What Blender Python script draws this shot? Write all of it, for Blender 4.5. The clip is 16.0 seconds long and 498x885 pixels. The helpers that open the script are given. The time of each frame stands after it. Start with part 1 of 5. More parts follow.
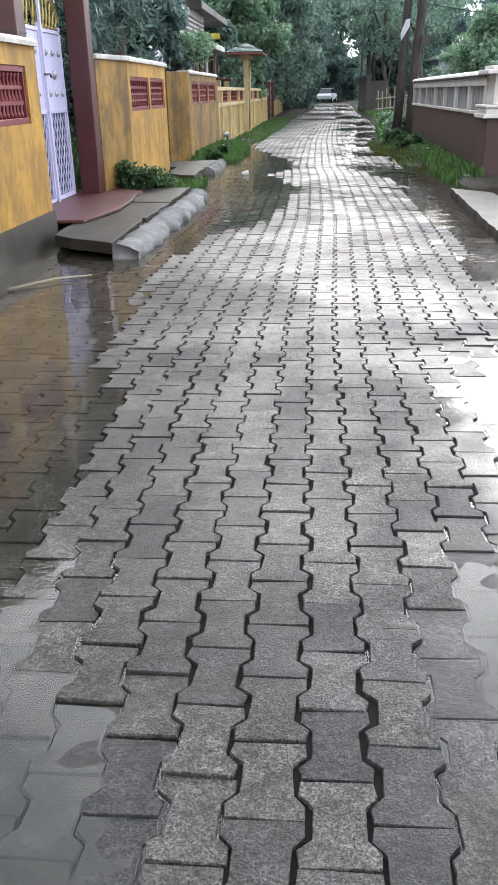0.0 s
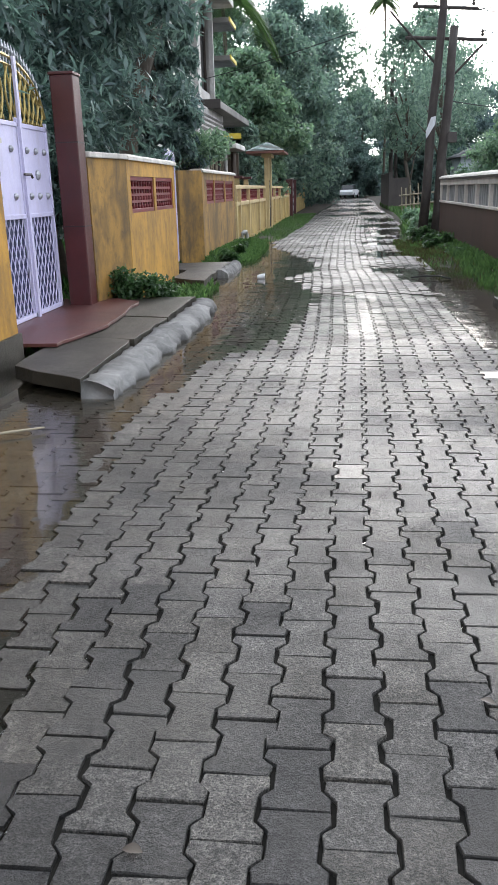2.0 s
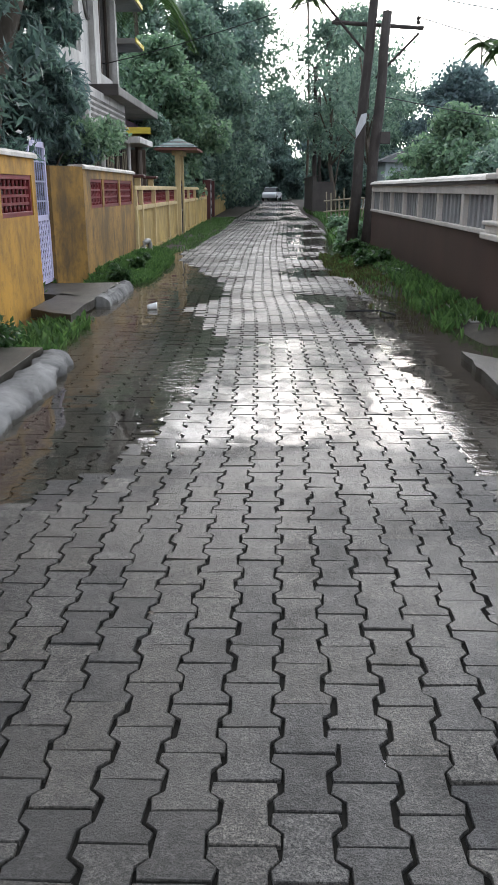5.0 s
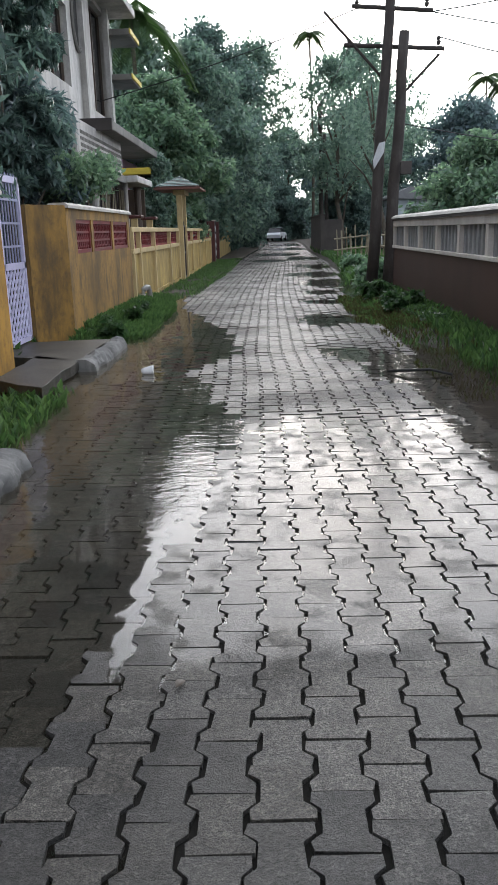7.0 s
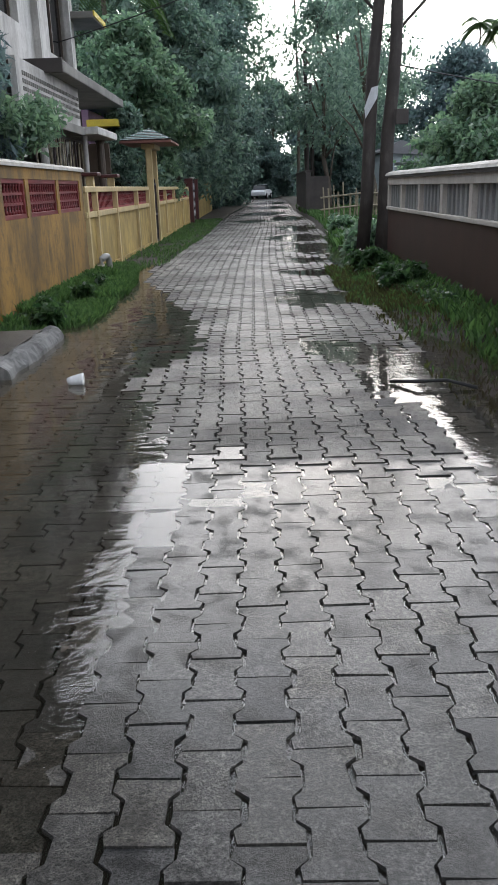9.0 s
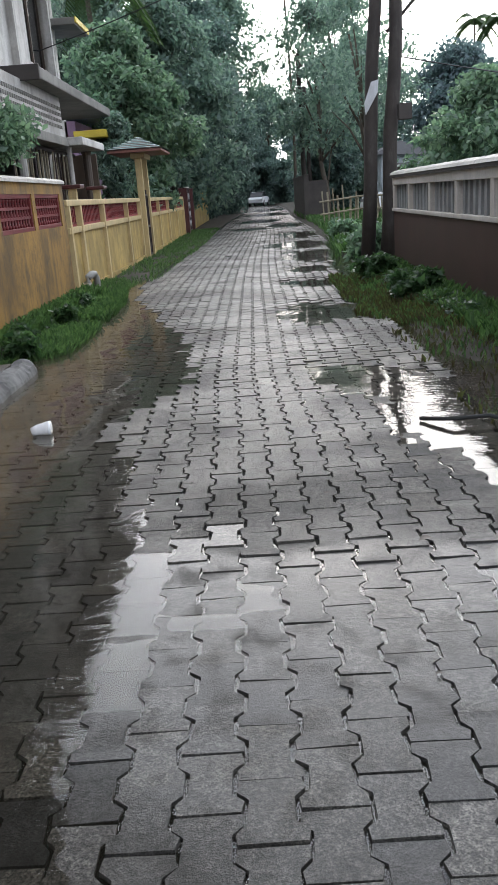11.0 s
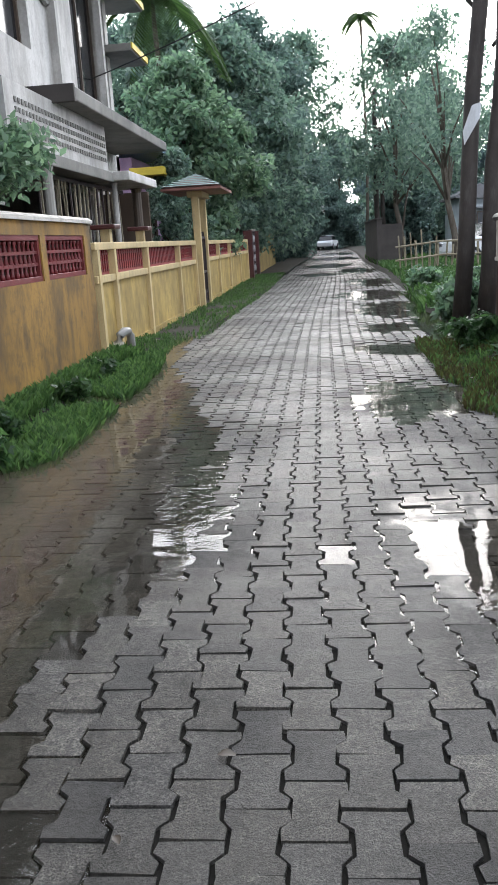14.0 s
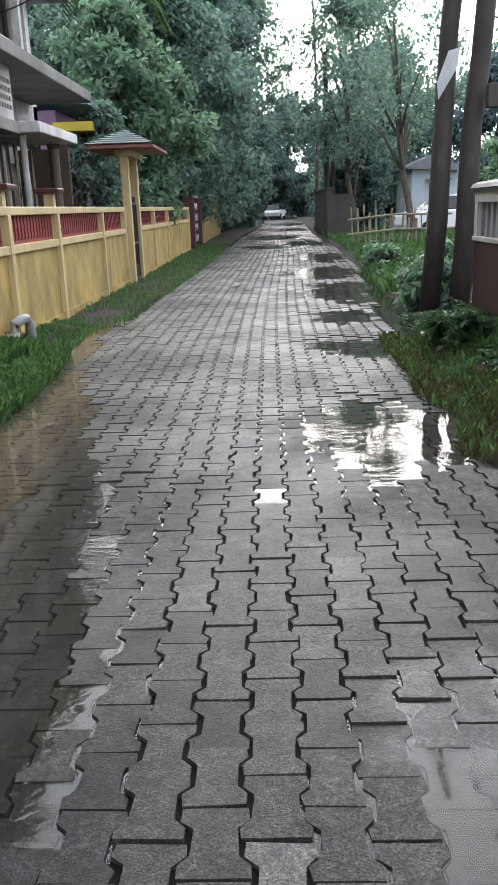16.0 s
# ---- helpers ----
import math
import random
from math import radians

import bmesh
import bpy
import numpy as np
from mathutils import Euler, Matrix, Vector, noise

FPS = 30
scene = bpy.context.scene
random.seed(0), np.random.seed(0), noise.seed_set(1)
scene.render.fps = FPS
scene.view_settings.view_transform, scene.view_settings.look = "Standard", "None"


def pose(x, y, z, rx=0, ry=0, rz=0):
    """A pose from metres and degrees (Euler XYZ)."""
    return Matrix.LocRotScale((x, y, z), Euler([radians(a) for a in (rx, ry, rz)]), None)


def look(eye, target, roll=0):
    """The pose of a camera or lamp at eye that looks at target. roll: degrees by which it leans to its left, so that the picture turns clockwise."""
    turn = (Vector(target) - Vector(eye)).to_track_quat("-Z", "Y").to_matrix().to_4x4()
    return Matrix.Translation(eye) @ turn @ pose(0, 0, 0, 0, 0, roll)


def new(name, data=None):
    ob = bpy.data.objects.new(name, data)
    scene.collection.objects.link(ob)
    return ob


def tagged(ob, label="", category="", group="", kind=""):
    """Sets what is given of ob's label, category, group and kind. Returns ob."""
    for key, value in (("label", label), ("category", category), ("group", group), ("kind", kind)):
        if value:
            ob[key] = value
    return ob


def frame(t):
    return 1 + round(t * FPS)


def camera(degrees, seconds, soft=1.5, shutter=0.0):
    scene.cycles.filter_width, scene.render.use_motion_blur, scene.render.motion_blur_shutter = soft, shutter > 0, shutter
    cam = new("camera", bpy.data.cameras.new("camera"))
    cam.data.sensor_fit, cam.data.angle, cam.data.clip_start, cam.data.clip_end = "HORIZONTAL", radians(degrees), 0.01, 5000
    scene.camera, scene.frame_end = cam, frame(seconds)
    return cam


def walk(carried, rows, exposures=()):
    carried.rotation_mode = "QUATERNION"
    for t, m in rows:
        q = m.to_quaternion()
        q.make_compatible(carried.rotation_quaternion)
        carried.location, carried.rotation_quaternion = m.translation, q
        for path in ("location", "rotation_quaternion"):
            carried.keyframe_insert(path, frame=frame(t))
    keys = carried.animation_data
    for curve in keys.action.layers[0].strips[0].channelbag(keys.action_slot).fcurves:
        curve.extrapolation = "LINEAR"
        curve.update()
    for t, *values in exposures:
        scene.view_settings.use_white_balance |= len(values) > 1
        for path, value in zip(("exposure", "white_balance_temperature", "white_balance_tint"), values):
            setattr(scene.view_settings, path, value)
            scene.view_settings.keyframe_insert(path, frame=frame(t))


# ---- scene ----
cam = camera(34.8, 16.0, 1.1)
PATH = [
    (0, (0.526, 0.852, 1.27), (0.361, 2.675, 0.464), -1.3),
    (0.5, (0.481, 1.231, 1.282), (0.316, 3.073, 0.521), -1.9),
    (1, (0.514, 1.624, 1.304), (0.325, 3.494, 0.62), -1.8),
    (1.5, (0.504, 2.046, 1.314), (0.285, 3.932, 0.684), -1.4),
    (2, (0.52, 2.549, 1.306), (0.293, 4.441, 0.7), -1.6),
    (2.5, (0.466, 3.028, 1.305), (0.32, 4.926, 0.691), -1.2),
    (3, (0.479, 3.429, 1.323), (0.409, 5.333, 0.714), -1.5),
    (3.5, (0.53, 3.89, 1.323), (0.477, 5.788, 0.693), -1.0),
    (4, (0.578, 4.35, 1.332), (0.548, 6.251, 0.712), -0.3),
    (4.5, (0.648, 4.934, 1.359), (0.622, 6.833, 0.733), 0.1),
    (6.8, (0.478, 7.249, 1.296), (0.373, 9.19, 0.823), -1.8),
    (7, (0.483, 7.432, 1.296), (0.422, 9.363, 0.781), -1.7),
    (7.5, (0.522, 7.9, 1.277), (0.512, 9.812, 0.691), -1.6),
    (8, (0.588, 8.353, 1.295), (0.595, 10.257, 0.683), -1.9),
    (8.5, (0.613, 8.772, 1.318), (0.624, 10.679, 0.715), -1.9),
    (9, (0.642, 9.296, 1.331), (0.61, 11.2, 0.719), -1.9),
    (9.2, (0.626, 9.487, 1.324), (0.567, 11.389, 0.708), -2.1),
    (11.3, (0.684, 10.486, 1.295), (0.635, 12.398, 0.711), -4.4),
    (11.5, (0.69, 10.632, 1.289), (0.634, 12.546, 0.71), -4.3),
    (12, (0.707, 11.015, 1.298), (0.665, 12.925, 0.705), -3.7),
    (12.5, (0.737, 11.473, 1.297), (0.659, 13.386, 0.72), -3.1),
    (13, (0.684, 11.95, 1.297), (0.571, 13.865, 0.734), -2.9),
    (13.5, (0.659, 12.389, 1.29), (0.512, 14.316, 0.773), -3.0),
    (14, (0.656, 12.804, 1.316), (0.458, 14.733, 0.828), -3.5),
    (14.5, (0.632, 13.254, 1.323), (0.465, 15.164, 0.753), -3.4),
    (15, (0.682, 13.739, 1.327), (0.542, 15.626, 0.678), -2.7),
    (15.5, (0.666, 14.217, 1.33), (0.572, 16.119, 0.719), -2.0),
    (16, (0.684, 14.692, 1.32), (0.619, 16.609, 0.754), -2.1),
]
SKY, GLOW, SUN = 1.45, 1.9, 0.7
walk(cam, [(t, look(e, a, r)) for t, e, a, r in PATH], [(0, 1.0), (0.5, 0.95), (1.0, 0.68), (2.5, 0.66), (4, 0.5), (8, 0.12), (9.2, 0.15), (11.4, 0.4), (12.2, 0.5), (13, 0.72), (16, 0.75)])

# ---- world and light ----
world = bpy.data.worlds.new("overcast_sky")
scene.world = world
world.use_nodes = True
wn, wl = world.node_tree.nodes, world.node_tree.links
wn.clear()
w_out = wn.new("ShaderNodeOutputWorld")
w_bg = wn.new("ShaderNodeBackground")
w_sky = wn.new("ShaderNodeTexSky")
w_sky.sky_type = "NISHITA"
w_sky.sun_disc = False
w_sky.sun_elevation = radians(19)
w_sky.sun_rotation = radians(6)
w_sky.air_density, w_sky.dust_density, w_sky.ozone_density = 1.0, 4.0, 1.0
w_mul = wn.new("ShaderNodeMixRGB")
w_mul.blend_type, w_mul.inputs[0].default_value = "MULTIPLY", 1.0
w_mul.inputs[2].default_value = (0.10, 0.10, 0.10, 1)
w_tc = wn.new("ShaderNodeTexCoord")
w_noise = wn.new("ShaderNodeTexNoise")
w_noise.inputs["Scale"].default_value = 1.6
w_noise.inputs["Detail"].default_value = 5
w_ramp = wn.new("ShaderNodeValToRGB")
w_ramp.color_ramp.elements[0].position, w_ramp.color_ramp.elements[0].color = 0.3, (0.67, 0.76, 0.90, 1)
w_ramp.color_ramp.elements[1].position, w_ramp.color_ramp.elements[1].color = 0.7, (0.95, 1.0, 1.11, 1)
w_mix = wn.new("ShaderNodeMixRGB")
w_mix.inputs[0].default_value = 0.92
wl.new(w_tc.outputs["Generated"], w_noise.inputs["Vector"])
wl.new(w_noise.outputs["Fac"], w_ramp.inputs[0])
wl.new(w_sky.outputs[0], w_mul.inputs[1])
wl.new(w_mul.outputs[0], w_mix.inputs[1])
wl.new(w_ramp.outputs[0], w_mix.inputs[2])
# a soft bright glow round the veiled sun
w_dot = wn.new("ShaderNodeVectorMath")
w_dot.operation = "DOT_PRODUCT"
w_dot.inputs[1].default_value = Vector((0.10, 1.0, 0.34)).normalized()
w_pow = wn.new("ShaderNodeMath")
w_pow.operation, w_pow.use_clamp = "POWER", False
w_pow.inputs[1].default_value = 6
w_max = wn.new("ShaderNodeMath")
w_max.operation = "MAXIMUM"
w_max.inputs[1].default_value = 0.0
w_gain = wn.new("ShaderNodeMath")
w_gain.operation = "MULTIPLY_ADD"
w_gain.inputs[1].default_value, w_gain.inputs[2].default_value = GLOW, 1.0
w_lit = wn.new("ShaderNodeVectorMath")
w_lit.operation = "SCALE"
wl.new(w_tc.outputs["Generated"], w_dot.inputs[0])
wl.new(w_dot.outputs["Value"], w_max.inputs[0])
wl.new(w_max.outputs[0], w_pow.inputs[0])
wl.new(w_pow.outputs[0], w_gain.inputs[0])
wl.new(w_mix.outputs[0], w_lit.inputs[0])
wl.new(w_gain.outputs[0], w_lit.inputs["Scale"])
wl.new(w_lit.outputs[0], w_bg.inputs[0])
w_bg.inputs[1].default_value = SKY
wl.new(w_bg.outputs[0], w_out.inputs[0])

sun = new("sun", bpy.data.lights.new("sun", "SUN"))
sun.data.energy, sun.data.angle, sun.data.color = SUN, radians(60), (1.0, 0.97, 0.93)
sun.matrix_world = look((2.5, 25, 12), (0, 0, 0))


# ---- materials ----
class Nodes:
    """A small wrapper round one material's node tree."""

    def __init__(self, name):
        self.mat = bpy.data.materials.new(name)
        self.mat.use_nodes = True
        self.tree = self.mat.node_tree
        self.tree.nodes.clear()
        self.out = self.add("OutputMaterial")
        self.coord = self.add("TexCoord").outputs["Object"]

    def add(self, kind, **sets):
        n = self.tree.nodes.new("ShaderNode" + kind)
        for k, v in sets.items():
            n.inputs[k.replace("_", " ")].default_value = v
        return n

    def link(self, a, b):
        self.tree.links.new(a, b)

    def noise(self, scale, detail=4.0, rough=0.55, stretch=None, distort=0.0):
        n = self.add("TexNoise", Scale=scale, Detail=detail, Roughness=rough, Distortion=distort)
        if stretch:
            m = self.add("Mapping", Scale=stretch)
            self.link(self.coord, m.inputs["Vector"])
            self.link(m.outputs[0], n.inputs["Vector"])
        else:
            self.link(self.coord, n.inputs["Vector"])
        return n.outputs["Fac"]

    def ramp(self, value, *stops):
        r = self.add("ValToRGB").color_ramp
        node = self.tree.nodes[-1]
        while len(r.elements) < len(stops):
            r.elements.new(0.5)
        for e, (p, c) in zip(r.elements, stops):
            e.position = p
            e.color = (*c, 1) if len(c) == 3 else c
        self.link(value, node.inputs[0])
        return node.outputs[0]

    def mix(self, fac, a, b, mode="MIX"):
        n = self.add("MixRGB")
        n.blend_type = mode
        for s, v in zip(n.inputs, (fac, a, b)):
            if isinstance(v, (int, float)):
                s.default_value = v
            elif isinstance(v, tuple):
                s.default_value = (*v, 1)
            else:
                self.link(v, s)
        return n.outputs[0]

    def rand(self, island=False):
        return self.add("NewGeometry").outputs["Random Per Island"] if island else self.add("ObjectInfo").outputs["Random"]

    def bump(self, value, strength, distance):
        b = self.add("Bump", Strength=strength, Distance=distance)
        self.link(value, b.inputs["Height"])
        return b.outputs[0]

    def finish(self, color, rough=0.6, normal=None, metal=0.0, spec=0.5, coat=None, coat_rough=0.2, coat_normal=None):
        p = self.add("BsdfPrincipled", Metallic=metal)
        p.inputs["Specular IOR Level"].default_value = spec
        for key, v in (("Base Color", color), ("Roughness", rough), ("Normal", normal), ("Coat Weight", coat), ("Coat Normal", coat_normal)):
            if v is None:
                continue
            if isinstance(v, (int, float)):
                p.inputs[key].default_value = v
            elif isinstance(v, tuple):
                p.inputs[key].default_value = (*v, 1)
            else:
                self.link(v, p.inputs[key])
        p.inputs["Coat IOR"].default_value = 1.33
        if isinstance(coat_rough, (int, float)):
            p.inputs["Coat Roughness"].default_value = coat_rough
        else:
            self.link(coat_rough, p.inputs["Coat Roughness"])
        self.link(p.outputs[0], self.out.inputs[0])
        return self.mat


def grey(v):
    return (v, v, v)


def concrete_paver(name, island):
    n = Nodes(name)
    n.coord = n.add("NewGeometry").outputs["Position"]
    r = n.rand(island)
    tone = n.ramp(r, (0.0, (0.021, 0.021, 0.021)), (0.3, (0.042, 0.040, 0.037)), (0.55, (0.058, 0.053, 0.045)), (0.8, (0.062, 0.059, 0.055)), (1.0, (0.088, 0.081, 0.070)))
    film = n.ramp(r, (0.986, grey(0.0)), (0.99, grey(1.0)))
    # a clinging film of water on the low stretch and in scattered patches
    pos = n.add("SeparateXYZ")
    n.link(n.coord, pos.inputs[0])

    def within(out, a, b, soft):
        lo, hi = n.add("MapRange"), n.add("MapRange")
        for node, p, q in ((lo, a - soft, a + soft), (hi, b + soft, b - soft)):
            node.inputs["From Min"].default_value, node.inputs["From Max"].default_value = p, q
            n.link(pos.outputs[out], node.inputs["Value"])
        return n.mix(1.0, lo.outputs[0], hi.outputs[0], "MULTIPLY")
    low = within(1, 9.7, 13.1, 0.25)
    for x0, y0, y1 in ((1.12, -1.0, 4.6), (1.0, 15.4, 16.9)):
        low = n.mix(1.0, low, n.mix(1.0, within(0, x0, 9.0, 0.15), within(1, y0, y1, 0.3), "MULTIPLY"), "ADD")
    spread = n.mix(1.0, low, n.ramp(n.noise(1.3, 5, 0.65), (0.3, grey(0.0)), (0.7, grey(1.0))), "ADD")
    spread = n.ramp(n.mix(0.5, grey(0.0), spread), (0.44, grey(0.0)), (0.58, grey(1.0)))
    film = n.mix(1.0, film, n.mix(1.0, spread, n.ramp(n.noise(7, 4, 0.6), (0.36, grey(0.25)), (0.52, grey(1.0))), "MULTIPLY"), "LIGHTEN")
    speck = n.noise(170, 4, 0.8)
    grit = n.noise(60, 4, 0.75)
    col = n.mix(1.0, tone, n.ramp(speck, (0.40, grey(0.03)), (0.60, grey(0.97))), "OVERLAY")
    col = n.mix(0.7, col, n.ramp(grit, (0.38, grey(0.12)), (0.62, grey(0.88))), "OVERLAY")
    mott = n.noise(13, 5, 0.7)
    col = n.mix(0.65, col, n.ramp(mott, (0.36, grey(0.18)), (0.64, grey(0.82))), "OVERLAY")
    blot = n.noise(1.1, 5, 0.6)
    col = n.mix(n.ramp(blot, (0.42, grey(0.0)), (0.62, grey(0.5))), col, (0.050, 0.046, 0.040))
    wet = n.ramp(n.noise(0.9, 4, 0.6), (0.42, grey(0.0)), (0.58, grey(1.0)))
    rough = n.mix(wet, n.ramp(speck, (0.3, grey(0.5)), (0.7, grey(0.7))), grey(0.30))
    h = n.mix(0.5, speck, grit)
    gloss = n.add("Bump", Distance=0.007)
    n.link(h, gloss.inputs["Height"])
    n.link(n.mix(film, grey(0.45), grey(0.03)), gloss.inputs["Strength"])
    coat = n.mix(film, n.mix(wet, grey(0.08), grey(0.42)), grey(0.62))
    return n.finish(col, rough, n.bump(h, 1.0, 0.014), spec=0.35, coat=coat, coat_rough=n.mix(film, grey(0.16), grey(0.04)), coat_normal=gloss.outputs[0])


def plain(name, color, rough=0.55, var=0.25, scale=9.0, bump=0.15, metal=0.0, stain=None, spec=0.5, streak=False, coat=None, runs=None):
    """A painted, plastered or metal surface with variation at two scales."""
    n = Nodes(name)
    big = n.noise(scale * 0.18, 5, 0.6, stretch=(1, 1, 0.5) if streak else None)
    fine = n.noise(scale * 6, 4, 0.65)
    dark = tuple(c * (1 - var) for c in color)
    col = n.mix(n.ramp(big, (0.35, grey(0)), (0.65, grey(1))), color, dark)
    col = n.mix(0.25, col, n.ramp(fine, (0.3, grey(0.3)), (0.7, grey(0.75))), "OVERLAY")
    if stain:
        s = n.noise(scale * 0.5, 6, 0.7, stretch=(1.5, 1.5, 0.4))
        col = n.mix(n.ramp(s, (0.50, grey(0)), (0.80, grey(0.75))), col, stain)
    if runs:
        s = n.noise(scale * 0.8, 6, 0.75, stretch=(0.45, 0.45, 0.22))
        col = n.mix(n.ramp(s, (0.46, grey(0)), (0.68, grey(0.75))), col, runs)
        s = n.noise(scale * 0.9, 7, 0.75)
        col = n.mix(n.ramp(s, (0.52, grey(0)), (0.7, grey(0.65))), col, runs)
    return n.finish(col, n.ramp(fine, (0.2, grey(max(0.05, rough - 0.1))), (0.8, grey(min(1, rough + 0.1)))), n.bump(fine, bump, 0.004), metal, spec, coat)


def leaf_material(name, dark, light, gloss=0.4):
    n = Nodes(name)
    col = n.ramp(n.rand(True), (0.0, dark), (0.6, tuple((a + b) / 2 for a, b in zip(dark, light))), (1.0, light))
    p = n.add("BsdfPrincipled", Roughness=gloss)
    t = n.add("BsdfTranslucent")
    m = n.add("MixShader", Fac=0.58)
    n.link(col, p.inputs["Base Color"])
    n.link(n.mix(1.0, col, (1.05, 1.2, 0.95), "MULTIPLY"), t.inputs["Color"])
    n.link(p.outputs[0], m.inputs[1])
    n.link(t.outputs[0], m.inputs[2])
    n.link(m.outputs[0], n.out.inputs[0])
    return n.mat


def flood_water():
    """Thin muddy water: clear and mirror-like at low angles, brown where one looks down into it, rippled in patches."""
    n = Nodes("muddy_water")
    calm = n.noise(3.0, 2, 0.5, stretch=(1, 0.6, 1))
    wave = n.noise(13, 3, 0.5, stretch=(0.8, 1.6, 1), distort=0.6)
    patch = n.ramp(n.noise(0.55, 3, 0.6), (0.42, grey(0.0)), (0.58, grey(1.0)))
    h = n.mix(patch, n.mix(0.08, calm, wave), n.mix(0.75, calm, wave))
    nor = n.bump(h, 0.4, 0.008)
    gl = n.add("BsdfGlossy", Roughness=0.015)
    tr = n.add("BsdfTransparent", Color=(0.90, 0.87, 0.81, 1))
    mud = n.add("BsdfDiffuse", Color=(0.21, 0.175, 0.122, 1))
    fr = n.add("Fresnel", IOR=1.42)
    n.link(nor, gl.inputs["Normal"])
    n.link(nor, fr.inputs["Normal"])
    a = n.add("MixShader")
    pos = n.add("SeparateXYZ")
    n.link(n.coord, pos.inputs[0])
    side = n.add("MapRange")
    for k, v in (("From Min", -0.2), ("From Max", -0.9), ("To Min", 0.02), ("To Max", 0.2)):
        side.inputs[k].default_value = v
    n.link(pos.outputs[0], side.inputs["Value"])
    silt = n.add("MapRange")
    for k, v in (("From Min", 8.0), ("From Max", 17.0), ("To Min", 0.3), ("To Max", 1.25)):
        silt.inputs[k].default_value = v
    n.link(pos.outputs[1], silt.inputs["Value"])
    murk = n.add("Math")
    murk.operation = "MULTIPLY"
    n.link(side.outputs[0], murk.inputs[0])
    n.link(silt.outputs[0], murk.inputs[1])
    n.link(murk.outputs[0], a.inputs[0])
    b = n.add("MixShader")
    n.link(tr.outputs[0], a.inputs[1])
    n.link(mud.outputs[0], a.inputs[2])
    n.link(fr.outputs[0], b.inputs[0])
    n.link(a.outputs[0], b.inputs[1])
    n.link(gl.outputs[0], b.inputs[2])
    n.link(b.outputs[0], n.out.inputs[0])
    return n.mat


M_PAVER = concrete_paver("concrete_paver", False)
M_PAVERS = concrete_paver("concrete_pavers", True)
M_WATER = flood_water()
M_SAND = plain("wet_joint_sand", (0.014, 0.013, 0.011), 0.9, 0.4, 12, 0.4, spec=0.1)
M_SOIL = plain("wet_soil", (0.042, 0.036, 0.027), 0.85, 0.6, 9, 1.0, stain=(0.07, 0.062, 0.05), spec=0.2)
M_YELLOW = plain("ochre_wall_paint", (0.50, 0.26, 0.028), 0.7, 0.35, 8, 0.25, stain=(0.10, 0.07, 0.032), streak=True, runs=(0.16, 0.085, 0.02))
M_YELLOW_OLD = plain("mouldy_ochre_paint", (0.34, 0.185, 0.035), 0.75, 0.5, 8, 0.3, stain=(0.05, 0.04, 0.025), streak=True, runs=(0.06, 0.042, 0.022))
M_CREAM = plain("cream_paint", (0.58, 0.44, 0.22), 0.65, 0.2, 10, 0.15, stain=(0.28, 0.22, 0.14), streak=True)
M_PALE = plain("pale_yellow_paint", (0.50, 0.345, 0.10), 0.7, 0.36, 8, 0.2, stain=(0.13, 0.10, 0.055), streak=True, runs=(0.22, 0.15, 0.05))
M_COPING = plain("weathered_white_coping", (0.62, 0.58, 0.52), 0.75, 0.3, 10, 0.3, stain=(0.2, 0.18, 0.15))
M_RED = plain("red_oxide_paint", (0.19, 0.024, 0.026), 0.5, 0.35, 12, 0.15)
M_BRIGHTRED = plain("faded_red_panel_paint", (0.33, 0.05, 0.05), 0.55, 0.3, 12, 0.15)
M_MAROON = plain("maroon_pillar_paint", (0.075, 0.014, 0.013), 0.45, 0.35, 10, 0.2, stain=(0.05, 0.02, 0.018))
M_LILAC = plain("lilac_gate_paint", (0.58, 0.55, 0.74), 0.4, 0.12, 10, 0.08, stain=(0.42, 0.38, 0.45))
M_BLUEGREY = plain("blue_grey_lattice_paint", (0.34, 0.35, 0.50), 0.4, 0.2, 14, 0.08)
M_GOLD = plain("gold_painted_iron", (0.45, 0.34, 0.12), 0.35, 0.3, 14, 0.1, metal=0.6)
M_NAVY = plain("dark_blue_gate_sheet", (0.03, 0.036, 0.10), 0.45, 0.3, 14, 0.1)
M_STEEL = plain("dull_steel", (0.42, 0.42, 0.44), 0.35, 0.25, 14, 0.08, metal=0.8)
M_SLAB = plain("mossy_concrete_slab", (0.068, 0.06, 0.048), 0.5, 0.65, 12, 1.0, stain=(0.016, 0.017, 0.011), spec=0.3, coat=0.06, runs=(0.03, 0.028, 0.02))
M_REDSLAB = plain("red_oxide_cement", (0.10, 0.027, 0.022), 0.5, 0.5, 9, 0.9, stain=(0.07, 0.03, 0.025), coat=0.25)
M_RUBBLE = plain("pale_broken_concrete", (0.20, 0.196, 0.188), 0.8, 0.6, 14, 1.0, stain=(0.045, 0.045, 0.038))
M_BROWN = plain("chocolate_wall_paint", (0.062, 0.027, 0.021), 0.6, 0.3, 9, 0.2, stain=(0.05, 0.03, 0.025), streak=True)
M_WHITE = plain("dirty_white_paint", (0.62, 0.57, 0.52), 0.65, 0.2, 9, 0.2, stain=(0.36, 0.32, 0.28), streak=True)
M_GREYPANEL = plain("grey_cement_louvre", (0.30, 0.30, 0.30), 0.7, 0.25, 9, 0.2)
M_DARKTOP = plain("black_mouldy_coping", (0.06, 0.05, 0.045), 0.7, 0.4, 9, 0.4)
M_KERB = plain("worn_kerb_concrete", (0.30, 0.29, 0.26), 0.7, 0.35, 9, 0.5, stain=(0.13, 0.12, 0.08))
